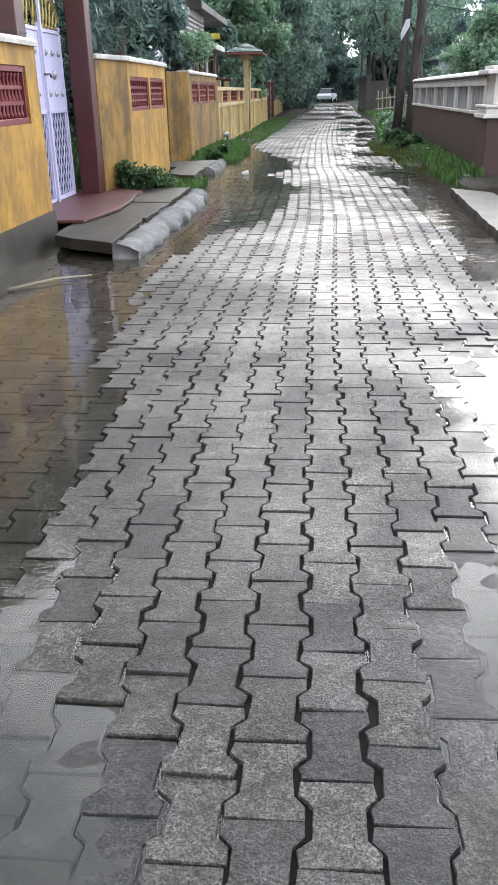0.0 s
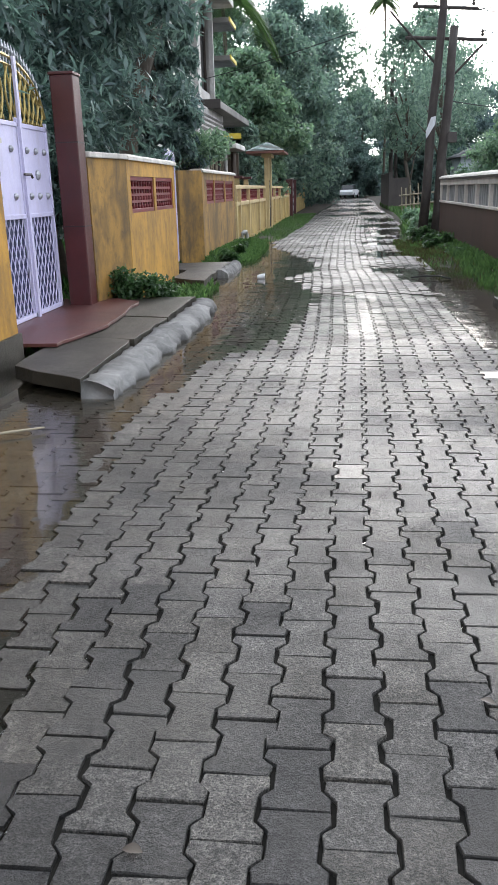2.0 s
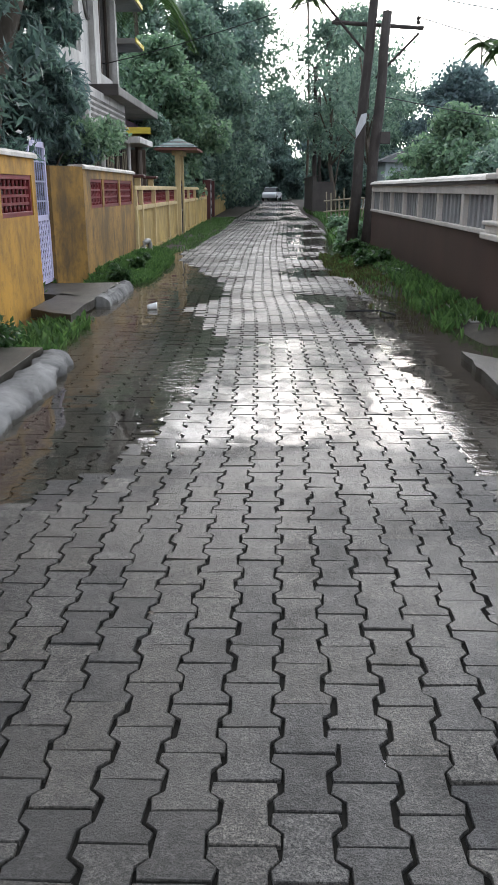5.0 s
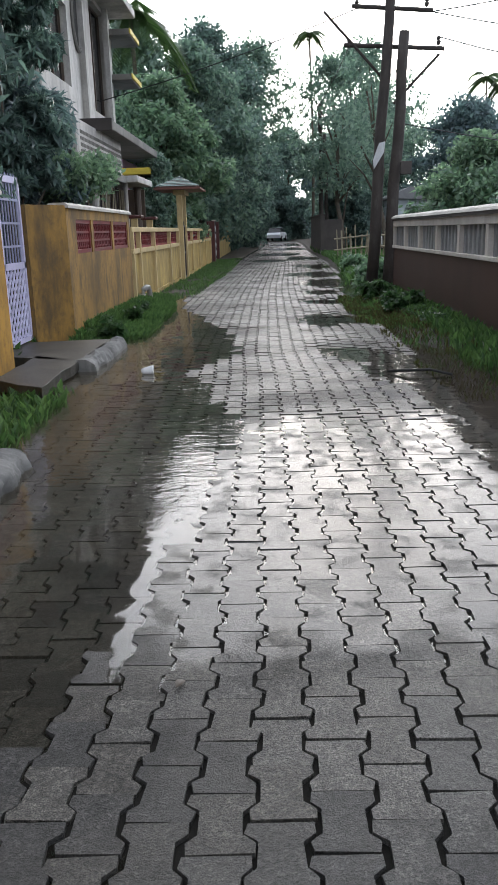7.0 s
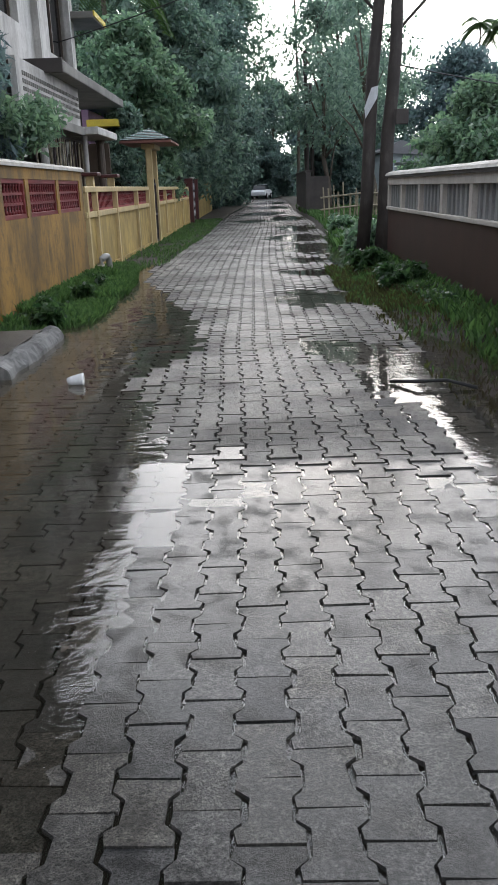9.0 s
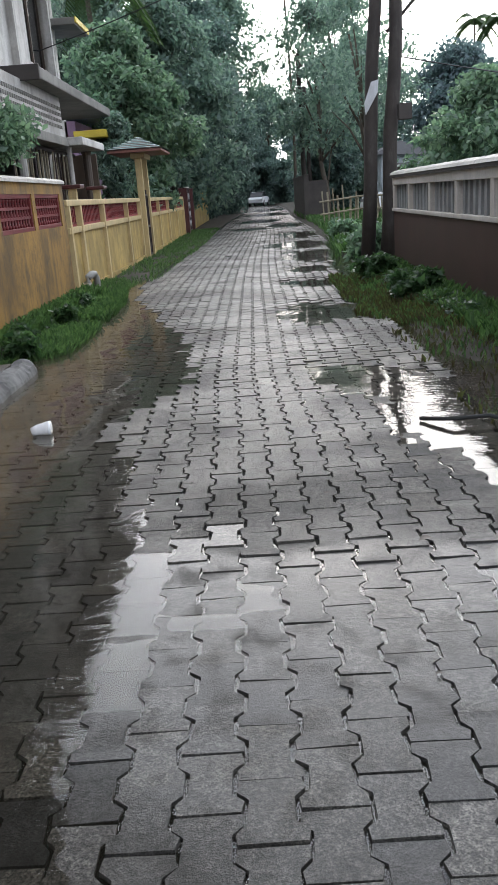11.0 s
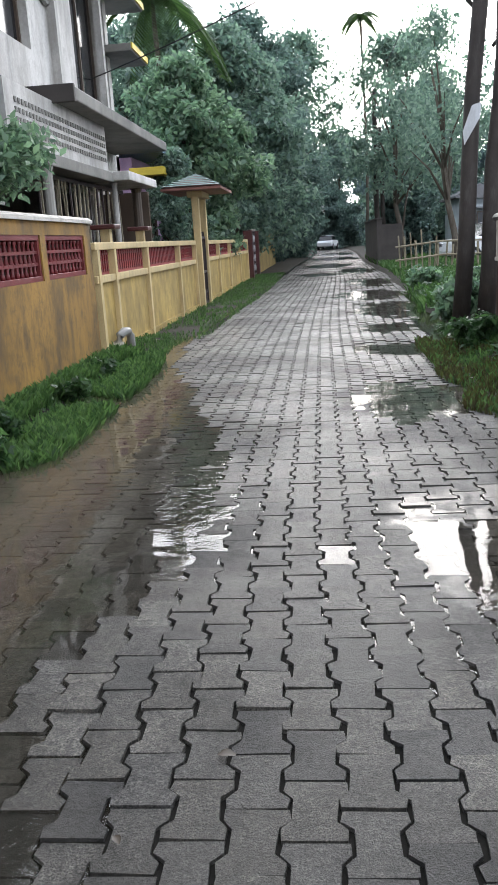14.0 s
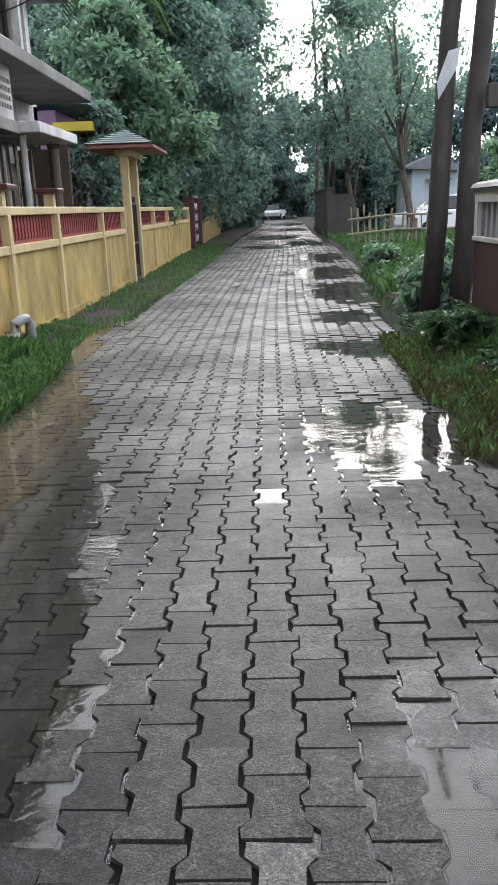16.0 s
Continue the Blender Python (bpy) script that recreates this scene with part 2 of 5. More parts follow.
M_POLE = plain("dark_wooden_pole", (0.045, 0.035, 0.03), 0.75, 0.4, 16, 0.6, stain=(0.085, 0.075, 0.068))
M_BARK = plain("grey_brown_bark", (0.10, 0.08, 0.06), 0.85, 0.4, 14, 0.8, stain=(0.2, 0.19, 0.16))
M_BAMBOO = plain("weathered_bamboo", (0.30, 0.26, 0.18), 0.7, 0.3, 14, 0.3)
M_WIRE = plain("black_cable", (0.02, 0.02, 0.022), 0.5, 0.2, 20, 0.0)
M_PLASTER = plain("weathered_house_plaster", (0.60, 0.58, 0.55), 0.75, 0.4, 4, 0.3, stain=(0.11, 0.105, 0.095), streak=True, runs=(0.30, 0.28, 0.25))
M_PLASTER_DARK = plain("dark_stained_concrete", (0.23, 0.22, 0.20), 0.8, 0.45, 5, 0.4, stain=(0.08, 0.08, 0.075))
M_DARKGLASS = plain("dark_window_glass", (0.02, 0.022, 0.025), 0.08, 0.2, 4, 0.0)
M_FRAME = plain("dark_window_frame", (0.10, 0.07, 0.05), 0.5, 0.3, 10, 0.1)
M_TEALTILE = plain("glazed_teal_roof_tile", (0.04, 0.13, 0.11), 0.55, 0.4, 14, 0.2)
M_ROOFRED = plain("dull_red_roof_edge", (0.22, 0.09, 0.07), 0.6, 0.3, 12, 0.2)
M_GATEDARK = plain("black_iron_gate", (0.035, 0.02, 0.02), 0.45, 0.3, 14, 0.1)
M_PVC = plain("grey_pipe_plastic", (0.30, 0.29, 0.27), 0.4, 0.2, 14, 0.05)
M_CARWHITE = plain("white_car_paint", (0.75, 0.76, 0.78), 0.25, 0.08, 6, 0.0, coat=0.6)
M_TYRE = plain("black_rubber", (0.02, 0.02, 0.02), 0.8, 0.2, 20, 0.2)
M_SHEET = plain("scuffed_pale_sheet", (0.55, 0.56, 0.58), 0.5, 0.2, 10, 0.1, stain=(0.3, 0.29, 0.28))
M_BLUEHOUSE = plain("pale_blue_house_wall", (0.50, 0.56, 0.60), 0.75, 0.2, 5, 0.2, stain=(0.32, 0.34, 0.35))
M_SHEETROOF = plain("grey_sheet_roof", (0.20, 0.20, 0.21), 0.6, 0.3, 7, 0.2)
M_YELLOWEDGE = plain("yellow_sunshade_paint", (0.65, 0.50, 0.06), 0.6, 0.2, 9, 0.1)
M_PURPLE = plain("mauve_house_paint", (0.42, 0.28, 0.45), 0.7, 0.2, 7, 0.1)
M_ROOFBLUE = plain("blue_sheet_roof", (0.16, 0.25, 0.34), 0.5, 0.25, 7, 0.1)
# Haze put into the leaf colours: paler and bluer, the far-tree one most.
M_LEAF_DARK = leaf_material("dark_green_leaf", (0.062, 0.099, 0.101), (0.213, 0.292, 0.280), 0.3)
M_LEAF_MID = leaf_material("mid_green_leaf", (0.095, 0.149, 0.137), (0.280, 0.369, 0.312), 0.3)
M_LEAF_LIGHT = leaf_material("light_green_leaf", (0.101, 0.165, 0.124), (0.280, 0.380, 0.260), 0.32)
M_LEAF_HAZE_BLUE = leaf_material("haze_blue_leaf", (0.084, 0.121, 0.143), (0.224, 0.292, 0.325), 0.4)
M_GRASS = leaf_material("wet_grass_blade", (0.04, 0.085, 0.03), (0.13, 0.22, 0.075), 0.5)
M_VERGE = leaf_material("reddish_wet_verge_grass", (0.055, 0.038, 0.022), (0.10, 0.115, 0.04), 0.7)
M_CREEPER = leaf_material("broad_creeper_leaf", (0.025, 0.06, 0.025), (0.085, 0.15, 0.06), 0.35)
M_PALM = leaf_material("palm_leaf", (0.03, 0.06, 0.02), (0.09, 0.14, 0.05))


# ---- mesh helpers ----
class Geo:
    """Collects vertices and faces for one mesh."""

    def __init__(self):
        self.v, self.f = [], []

    def box(self, x0, x1, y0, y1, z0, z1, m=None):
        b = len(self.v)
        pts = [(x, y, z) for z in (z0, z1) for x, y in ((x0, y0), (x1, y0), (x1, y1), (x0, y1))]
        self.v += [tuple(m @ Vector(p)) for p in pts] if m else pts
        self.f += [tuple(b + i for i in q) for q in ((3, 2, 1, 0), (4, 5, 6, 7), (0, 1, 5, 4), (1, 2, 6, 5), (2, 3, 7, 6), (3, 0, 4, 7))]
        return self

    def prism(self, poly, z0, z1):
        """An upright prism over a plan polygon (counter-clockwise)."""
        b, n = len(self.v), len(poly)
        self.v += [(x, y, z0) for x, y in poly] + [(x, y, z1) for x, y in poly]
        self.f += [tuple(b + i for i in reversed(range(n))), tuple(b + n + i for i in range(n))]
        self.f += [(b + i, b + (i + 1) % n, b + n + (i + 1) % n, b + n + i) for i in range(n)]
        return self

    def tube(self, pts, radii, n=8, cap=True):
        """A round tube through points, with a radius at each."""
        b = len(self.v)
        pts = [Vector(p) for p in pts]
        if isinstance(radii, (int, float)):
            radii = [radii] * len(pts)
        for i, p in enumerate(pts):
            d = (pts[min(i + 1, len(pts) - 1)] - pts[max(i - 1, 0)]).normalized()
            u = d.cross(Vector((0.31, 0.17, 1.0) if abs(d.z) < 0.9 else (1.0, 0.2, 0.0))).normalized()
            w = d.cross(u)
            for k in range(n):
                a = 2 * math.pi * k / n
                self.v.append(tuple(p + (u * math.cos(a) + w * math.sin(a)) * radii[i]))
        for i in range(len(pts) - 1):
            for k in range(n):
                a, c = b + i * n + k, b + i * n + (k + 1) % n
                self.f.append((a, c, c + n, a + n))
        if cap:
            self.f += [tuple(b + k for k in reversed(range(n))), tuple(b + (len(pts) - 1) * n + k for k in range(n))]
        return self

    def lathe(self, x, y, profile, n=10):
        """A turned shape about the vertical through x, y: profile of (radius, z)."""
        b = len(self.v)
        for r, z in profile:
            self.v += [(x + r * math.cos(2 * math.pi * k / n), y + r * math.sin(2 * math.pi * k / n), z) for k in range(n)]
        for i in range(len(profile) - 1):
            for k in range(n):
                a, c = b + i * n + k, b + i * n + (k + 1) % n
                self.f.append((a, c, c + n, a + n))
        self.f += [tuple(b + k for k in reversed(range(n))), tuple(b + (len(profile) - 1) * n + k for k in range(n))]
        return self

    def mesh(self, name, mat, smooth=False):
        me = bpy.data.meshes.new(name)
        me.from_pydata(self.v, [], self.f)
        me.materials.append(mat)
        me.polygons.foreach_set("use_smooth", [smooth] * len(me.polygons))
        me.update()
        return me


def part(name, geo, mat, parent=None, label="", smooth=False, bevel=0.0):
    """Links one mesh as a part under a thing, or as a thing when it has no parent."""
    ob = new(name, geo.mesh(name, mat, smooth))
    if parent:
        ob.parent = parent
    if bevel:
        b = ob.modifiers.new("bevel", "BEVEL")
        b.width, b.segments, b.limit_method = bevel, 2, "ANGLE"
    return tagged(ob, label)


def thing(name, label, category, group="", kind="", at=(0, 0, 0)):
    ob = new(name)
    ob.empty_display_size = 0.1
    ob.location = at
    return tagged(ob, label, category, group, kind)


def leaf_cloud(name, mat, clumps, per, size, parent=None, seed=0, droop=0.3, long=1.9, kind="", label=""):
    """Many small folded leaves round clump centres: rows of (x, y, z, radius)."""
    rng = np.random.default_rng(seed)
    cl = np.array(clumps, dtype=float)
    w = cl[:, 3] ** 2
    total = int(per * len(cl))
    idx = rng.choice(len(cl), total, p=w / w.sum())
    d = rng.normal(size=(total, 3))
    d /= np.linalg.norm(d, axis=1)[:, None]
    rad = cl[idx, 3] * (0.1 + 1.7 * rng.random(total))
    c = cl[idx, :3] + d * rad[:, None] * np.array([1, 1, 0.72])
    along = rng.normal(size=(total, 3)) * 0.8 + d * 0.7
    along[:, 2] -= droop
    along /= np.linalg.norm(along, axis=1)[:, None]
    side = np.cross(along, rng.normal(size=(total, 3)) * 0.55 + np.array([0, 0, 1.0]))
    side /= np.linalg.norm(side, axis=1)[:, None] + 1e-9
    up = np.cross(side, along)
    s = (size * (0.6 + 0.8 * rng.random(total)))[:, None]
    v = np.empty((total, 4, 3))
    v[:, 0] = c - along * s * long * 0.5
    v[:, 1] = c + side * s * 0.5 + up * s * 0.12
    v[:, 2] = c + along * s * long * 0.5 - up * s * 0.1
    v[:, 3] = c - side * s * 0.5 + up * s * 0.12
    me = bpy.data.meshes.new(name)
    me.vertices.add(total * 4)
    me.vertices.foreach_set("co", v.ravel())
    me.loops.add(total * 4)
    me.loops.foreach_set("vertex_index", np.arange(total * 4))
    me.polygons.add(total)
    me.polygons.foreach_set("loop_start", np.arange(0, total * 4, 4))
    me.update(calc_edges=True)
    me.materials.append(mat)
    ob = new(name, me)
    if parent:
        ob.parent = parent
    return tagged(ob, label, "", "", kind)


# ---- ground, road and water ----
WATER = -0.014
LEFT_EDGE = ((-4, 0.3), (1.0, 0.22), (1.9, 0.1), (2.5, -0.2), (3.2, -0.38), (4.4, -0.42), (5.2, -0.66), (7.3, -0.78), (9.0, -0.45), (9.6, 0.0),
             (10.4, 0.02), (11.3, 0.12), (12.2, 0.2), (12.9, 0.2), (13.4, 0.12), (13.9, 0.0), (14.4, -0.14), (14.9, -0.3), (15.5, -0.19), (16.1, 0.1),
             (16.9, 0.08), (17.4, 0.0), (18.3, -0.03), (18.8, -0.3), (19.7, -0.51), (21.7, -1.05), (24.2, -1.3), (26, -2.2), (100, -2.2))
POOLS = ((1.1, 2.3, 0.2, 0.6), (1.42, 3.6, 0.2, 0.5), (1.5, 4.5, 0.3, 0.5), (1.4, 15.9, 0.42, 0.6), (1.75, 15.0, 0.35, 0.9), (1.42, 19.3, 0.6, 0.7),
         (1.5, 22.3, 0.42, 0.5), (1.6, 24.6, 0.4, 0.7), (1.85, 27.6, 0.6, 1.6), (1.75, 31.5, 0.75, 1.8), (2.1, 36.5, 0.7, 2.2), (0.5, 43, 0.8, 1.2),
         (2.0, 45, 0.8, 2.5), (1.0, 52, 1.1, 3.0), (1.6, 64, 1.4, 4.0), (1.8, 78, 1.6, 5.0))


def smooth(a, b, v):
    u = min(1.0, max(0.0, (v - a) / (b - a)))
    return u * u * (3 - 2 * u)


# where the paving ends on either side, as the lane swings slightly east
PAVED = ((-4, -1.72, 1.98), (22.0, -1.72, 1.95), (23.6, -1.35, 2.0), (25, -1.12, 2.05), (29, -1.06, 2.38), (34, -0.9, 2.68), (40, -0.85, 2.85), (56, -0.5, 2.9), (75, 0.1, 3.4), (100, 0.0, 3.6))


def paved(y):
    for (y0, a0, b0), (y1, a1, b1) in zip(PAVED, PAVED[1:]):
        if y0 <= y < y1:
            u = (y - y0) / (y1 - y0)
            return a0 + (a1 - a0) * u, b0 + (b1 - b0) * u
    return PAVED[-1][1:] if y > 0 else PAVED[0][1:]


def swing(y):
    """How far the courses of the paving have swung east."""
    return 0.42 * smooth(22, 44, y) + 0.9 * smooth(46, 90, y)


def left_edge(y):
    for (y0, x0), (y1, x1) in zip(LEFT_EDGE, LEFT_EDGE[1:]):
        if y0 <= y < y1:
            return x0 + (x1 - x0) * (y - y0) / (y1 - y0)
    return -1.5


def road_height(x, y):
    """The top of the paving: a worn crown that dips under the water at the sides and in hollows."""
    ragged = 0.10 * noise.noise((x * 1.7, y * 1.7, 3.0)) + 0.05 * noise.noise((x * 5, y * 5, 8.0))
    d = x - left_edge(y) + ragged
    h = 0.0 if d > 0.25 else WATER + (-WATER * d / 0.25 if d > 0 else 0.05 * d)
    h = max(h, -0.06)
    for cx, cy, rx, ry in POOLS:
        q = math.hypot((x - cx) / rx, (y - cy) / ry) + 2.0 * ragged + 0.45 * noise.noise((x * 2.1, y * 1.3, 6.0))
        if q < 1.8:
            h = min(h, WATER + (0.0175 if q > 1 else 0.009) * (q - 1.0))
    band = smooth(9.5, 10.0, y + ragged * 2) * (1 - smooth(12.75, 13.3, y + ragged * 2))
    if band > 0:
        h = min(h, h * (1 - band) + band * (WATER + 0.0105 - 0.0085 * smooth(11.9, 12.7, y) + 0.004 * noise.noise((x * 1.3, y * 0.9, 5.0))))
    r = x - (1.62 + 0.12 * noise.noise((0.3, y * 0.8, 1.0)))
    if y < 15.8 and r > 0:
        edge = WATER - 0.06 * r * smooth(4.5, 7.5, y) + 0.002
        h = min(h, edge + 0.016 * max(smooth(14.6, 15.8, y), 1 - smooth(0.0, 0.22, r)))
    return h


def ground_height(x, y):
    """Bare ground beside and under the paving."""
    base = -0.075 + 0.02 * noise.noise((x * 0.8, y * 0.8, 0.0))
    lo, hi = paved(y)
    if x < lo:
        bank = smooth(-1.25, -2.0, x) * smooth(16.6, 18.0, y)
        strip = smooth(24.0, 24.9, y) * smooth(lo, lo - 0.2, x)
        return base + 0.16 * bank * (1 - strip) + 0.085 * strip - (0.05 if y < 16 else 0)
    if x > hi - 0.05:
        lift = smooth(hi - 0.05, hi + 0.5, x) * smooth(15.0, 17.5, y)
        lift *= 1 - 0.55 * smooth(22.8, 23.6, y) * (1 - smooth(26.0, 27.0, y)) * (1 - smooth(6, 9, x))
        wall_side = smooth(2.45, 2.8, x) * smooth(12.4, 13.2, y)
        return base + 0.15 * max(lift, wall_side) + 0.03 * noise.noise((x * 3, y * 3, 4.0)) * max(lift, wall_side) + 0.5 * smooth(9, 30, abs(x))
    return base


def ground_sheet():
    xs = [-400, -150, -60, -30, -16, -10, -7, -5, -4] + [-3.2 + 0.16 * i for i in range(46)] + [4.6, 5.5, 7, 9, 12, 18, 30, 60, 150, 400]
    ys = [-300, -100, -40, -15, -6] + [-2 + 0.25 * i for i in range(160)] + [39 + 1.5 * i for i in range(40)] + [100, 110, 130, 200, 400, 900]
    g = Geo()
    g.v = [(x, y, ground_height(x, y)) for y in ys for x in xs]
    n = len(xs)
    g.f = [(j * n + i, j * n + i + 1, j * n + n + i + 1, j * n + n + i) for j in range(len(ys) - 1) for i in range(n - 1)]
    ob = part("ground", g, M_SOIL, smooth=True)
    return tagged(ob, "dark wet soil and mud beside the lane", "ground", kind="structure")


ground_sheet()


def water_sheet():
    g = Geo()
    ys = [-4, -2] + [0.05 * i for i in range(440)] + [22 + 0.25 * i for i in range(60)] + [37 + i for i in range(60)]
    xs = [-2.6, -2.0] + [-1.6 + 0.06 * i for i in range(64)] + [2.4, 3, 4, 5, 6.5]

    def level(x, y):
        return WATER + 0.0022 * noise.noise((x * 4, y * 3, 9.0)) + 0.0014 * noise.noise((x * 11, y * 9, 4.0)) + 0.0006 * noise.noise((x * 30, y * 26, 4.0))
    n = len(xs)
    g.v = [(x, y, level(x, y) if y < 22 else WATER) for y in ys for x in xs]
    g.f = [(j * n + i, j * n + i + 1, j * n + n + 1 + i, j * n + n + i) for j in range(len(ys) - 1) for i in range(n - 1)]
    ob = part("flood_water", g, M_WATER, smooth=True)
    ob.visible_shadow = False
    return tagged(ob, "shallow brown flood water standing over the paving", "water", kind="structure")


water_sheet()

# ---- compound walls along the west side ----
FACE = -2.0


def solid_with_openings(y0, y1, x0, x1, z0, z1, holes):
    """A wall running along y, cut through by openings (ya, yb, za, zb)."""
    g = Geo()
    cuts = sorted({y0, y1, *[a for h in holes for a in h[:2]]})
    for a, b in zip(cuts, cuts[1:]):
        inside = [h for h in holes if h[0] <= a and b <= h[1]]
        if inside:
            g.box(x0, x1, a, b, z0, inside[0][2])
            g.box(x0, x1, a, b, inside[0][3], z1)
        else:
            g.box(x0, x1, a, b, z0, z1)
    return g


def baluster(y, z0, z1, x):
    h = z1 - z0
    return Geo().lathe(x, y, [(0.022, z0), (0.022, z0 + 0.1 * h), (0.012, z0 + 0.16 * h), (0.026, z0 + 0.38 * h), (0.012, z0 + 0.58 * h), (0.02, z0 + 0.72 * h), (0.012, z0 + 0.85 * h), (0.022, z0 + 0.92 * h), (0.022, z1)], 8)


def grille(parent, ya, yb, za, zb, x, rails=2, step=0.085, frame_mat=None):
    fm = frame_mat or M_RED
    part("sill", Geo().box(x - 0.05, x + 0.018, ya, yb, za, za + 0.05), fm, parent, bevel=0.004)
    part("head", Geo().box(x - 0.05, x + 0.018, ya, yb, zb - 0.05, zb), fm, parent, bevel=0.004)
    for y in (ya, yb - 0.05):
        part("jamb", Geo().box(x - 0.05, x + 0.014, y, y + 0.05, za + 0.05, zb - 0.05), fm, parent)
    for k in range(rails):
        z = za + 0.05 + (zb - za - 0.1) * (k + 1) / (rails + 1)
        part("rail", Geo().box(x - 0.03, x, ya + 0.05, yb - 0.05, z - 0.015, z + 0.015), fm, parent)
    n = max(2, int((yb - ya - 0.1) / step))
    for k in range(n):
        y = ya + 0.05 + (yb - ya - 0.1) * (k + 0.5) / n
        part("baluster", baluster(y, za + 0.05, zb - 0.05, x - 0.02), fm, parent, smooth=True)
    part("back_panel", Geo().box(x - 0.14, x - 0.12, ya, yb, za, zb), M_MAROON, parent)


def coping(parent, y0, y1, x0, x1, z, mat=None):
    g = Geo()
    n = max(2, int((y1 - y0) / 0.35))
    sec = ((-0.035, 0.0), (-0.035, 0.035), (0.02, 0.065), (0.98, 0.065), (1.035, 0.035), (1.035, 0.0))
    for i in range(n + 1):
        y = y0 + (y1 - y0) * i / n
        for u, w in sec:
            x = x0 + (x1 - x0) * u if 0 < u < 1 else (x0 + u if u <= 0 else x1 + u - 1)
            g.v.append((x, y, z + w + 0.006 * noise.noise((x * 2, y * 3, 2.0)) * (w > 0)))
    k = len(sec)
    for i in range(n):
        g.f += [(i * k + j, i * k + (j + 1) % k, i * k + k + (j + 1) % k, i * k + k + j) for j in range(k)]
    g.f += [tuple(reversed(range(k))), tuple(n * k + j for j in range(k))]
    part("coping", g, mat or M_COPING, parent)


def wall_near():
    w = thing("wall_west_1", "ochre yellow compound wall with red baluster grilles", "wall", kind="structure")
    holes = [(7.1, 8.22, 1.06, 1.52), (5.5, 6.7, 1.06, 1.52), (3.6, 4.9, 1.06, 1.52)]
    part("wall", solid_with_openings(-4, 8.52, FACE - 0.2, FACE, -0.12, 1.68, holes), M_YELLOW, w)
    part("plinth", Geo().box(FACE, FACE + 0.025, -4, 8.535, -0.12, 0.28), M_SLAB, w, "grey unpainted plinth band")
    coping(w, -4, 8.54, FACE - 0.2, FACE, 1.68)
    for ya, yb, za, zb in holes:
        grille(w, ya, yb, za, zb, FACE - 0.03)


def wall_middle():
    w = thing("wall_west_2", "ochre yellow compound wall with splayed gate end", "wall", kind="structure")
    holes = [(12.36, 13.6, 1.07, 1.5), (13.72, 14.85, 1.07, 1.5)]
    part("wall", solid_with_openings(12.2, 15.0, FACE - 0.2, FACE, -0.1, 1.68, holes), M_YELLOW, w)
    part("splay", Geo().prism([(-2.36, 11.28), (-2.18, 11.28), (-2.002, 12.2), (-2.198, 12.2)], -0.1, 1.68), M_YELLOW_OLD, w, "mould-darkened splayed return")
    coping(w, 12.2, 15.04, FACE - 0.2, FACE, 1.68)
    part("coping", Geo().prism([(-2.4, 11.285), (-2.15, 11.285), (-1.967, 12.197), (-2.235, 12.197)], 1.68, 1.74), M_COPING, w, bevel=0.012)
    for ya, yb, za, zb in holes:
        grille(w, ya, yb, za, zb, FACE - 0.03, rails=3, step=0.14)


def wall_far():
    w = thing("wall_west_3", "stained ochre compound wall with three red grilles", "wall", kind="structure")
    holes = [(18.0, 18.9, 1.07, 1.5), (19.05, 20.4, 1.07, 1.5), (20.55, 21.85, 1.07, 1.5)]
    part("wall", solid_with_openings(17.5, 22.1, FACE - 0.2, FACE, -0.1, 1.63, holes), M_YELLOW_OLD, w)
    part("splay", Geo().prism([(-2.45, 17.0), (-2.31, 16.88), (-2.002, 17.5), (-2.198, 17.5)], -0.1, 1.66), M_YELLOW_OLD, w, "mould-blackened splayed return")
    coping(w, 17.5, 22.14, FACE - 0.2, FACE, 1.63)
    for ya, yb, za, zb in holes:
        grille(w, ya, yb, za, zb, FACE - 0.03, rails=2, step=0.11)


wall_near(), wall_middle(), wall_far()


def panel_fence(name, y0, y1, posts, label):
    f = thing(name, label, "wall", kind="structure")
    x = FACE
    for a, b in zip(posts, posts[1:]):
        part("lower_panel", Geo().box(x - 0.12, x - 0.03, a, b, -0.1, 0.94), M_PALE, f)
        part("lattice_panel", Geo().box(x - 0.10, x - 0.06, a + 0.06, b - 0.06, 1.03, 1.33), M_BRIGHTRED, f, "red pierced panel")
        g = Geo()
        n = max(3, int((b - a) / 0.13))
        for r in range(3):
            for k in range(n):
                yc = a + 0.09 + (b - a - 0.18) * (k + 0.5) / n
                zc = 1.08 + 0.10 * r
                g.box(x - 0.062, x - 0.045, yc - 0.04, yc + 0.04, zc - 0.012, zc + 0.012)
                g.box(x - 0.062, x - 0.048, yc - 0.01, yc + 0.01, zc, zc + 0.1)
        part("lattice", g, M_RED, f)
    part("lower_rail", Geo().box(x - 0.13, x + 0.015, y0, y1, 0.94, 1.03), M_CREAM, f, bevel=0.008)
    part("top_rail", Geo().box(x - 0.14, x + 0.02, y0, y1, 1.33, 1.42), M_CREAM, f, bevel=0.012)
    part("base_course", Geo().box(x - 0.13, x + 0.012, y0, y1, -0.1, 0.1), M_PALE, f)
    for p in posts:
        part("post", Geo().box(x - 0.135, x + 0.03, p - 0.05, p + 0.05, -0.1, 1.335), M_CREAM, f, bevel=0.006)
    return f


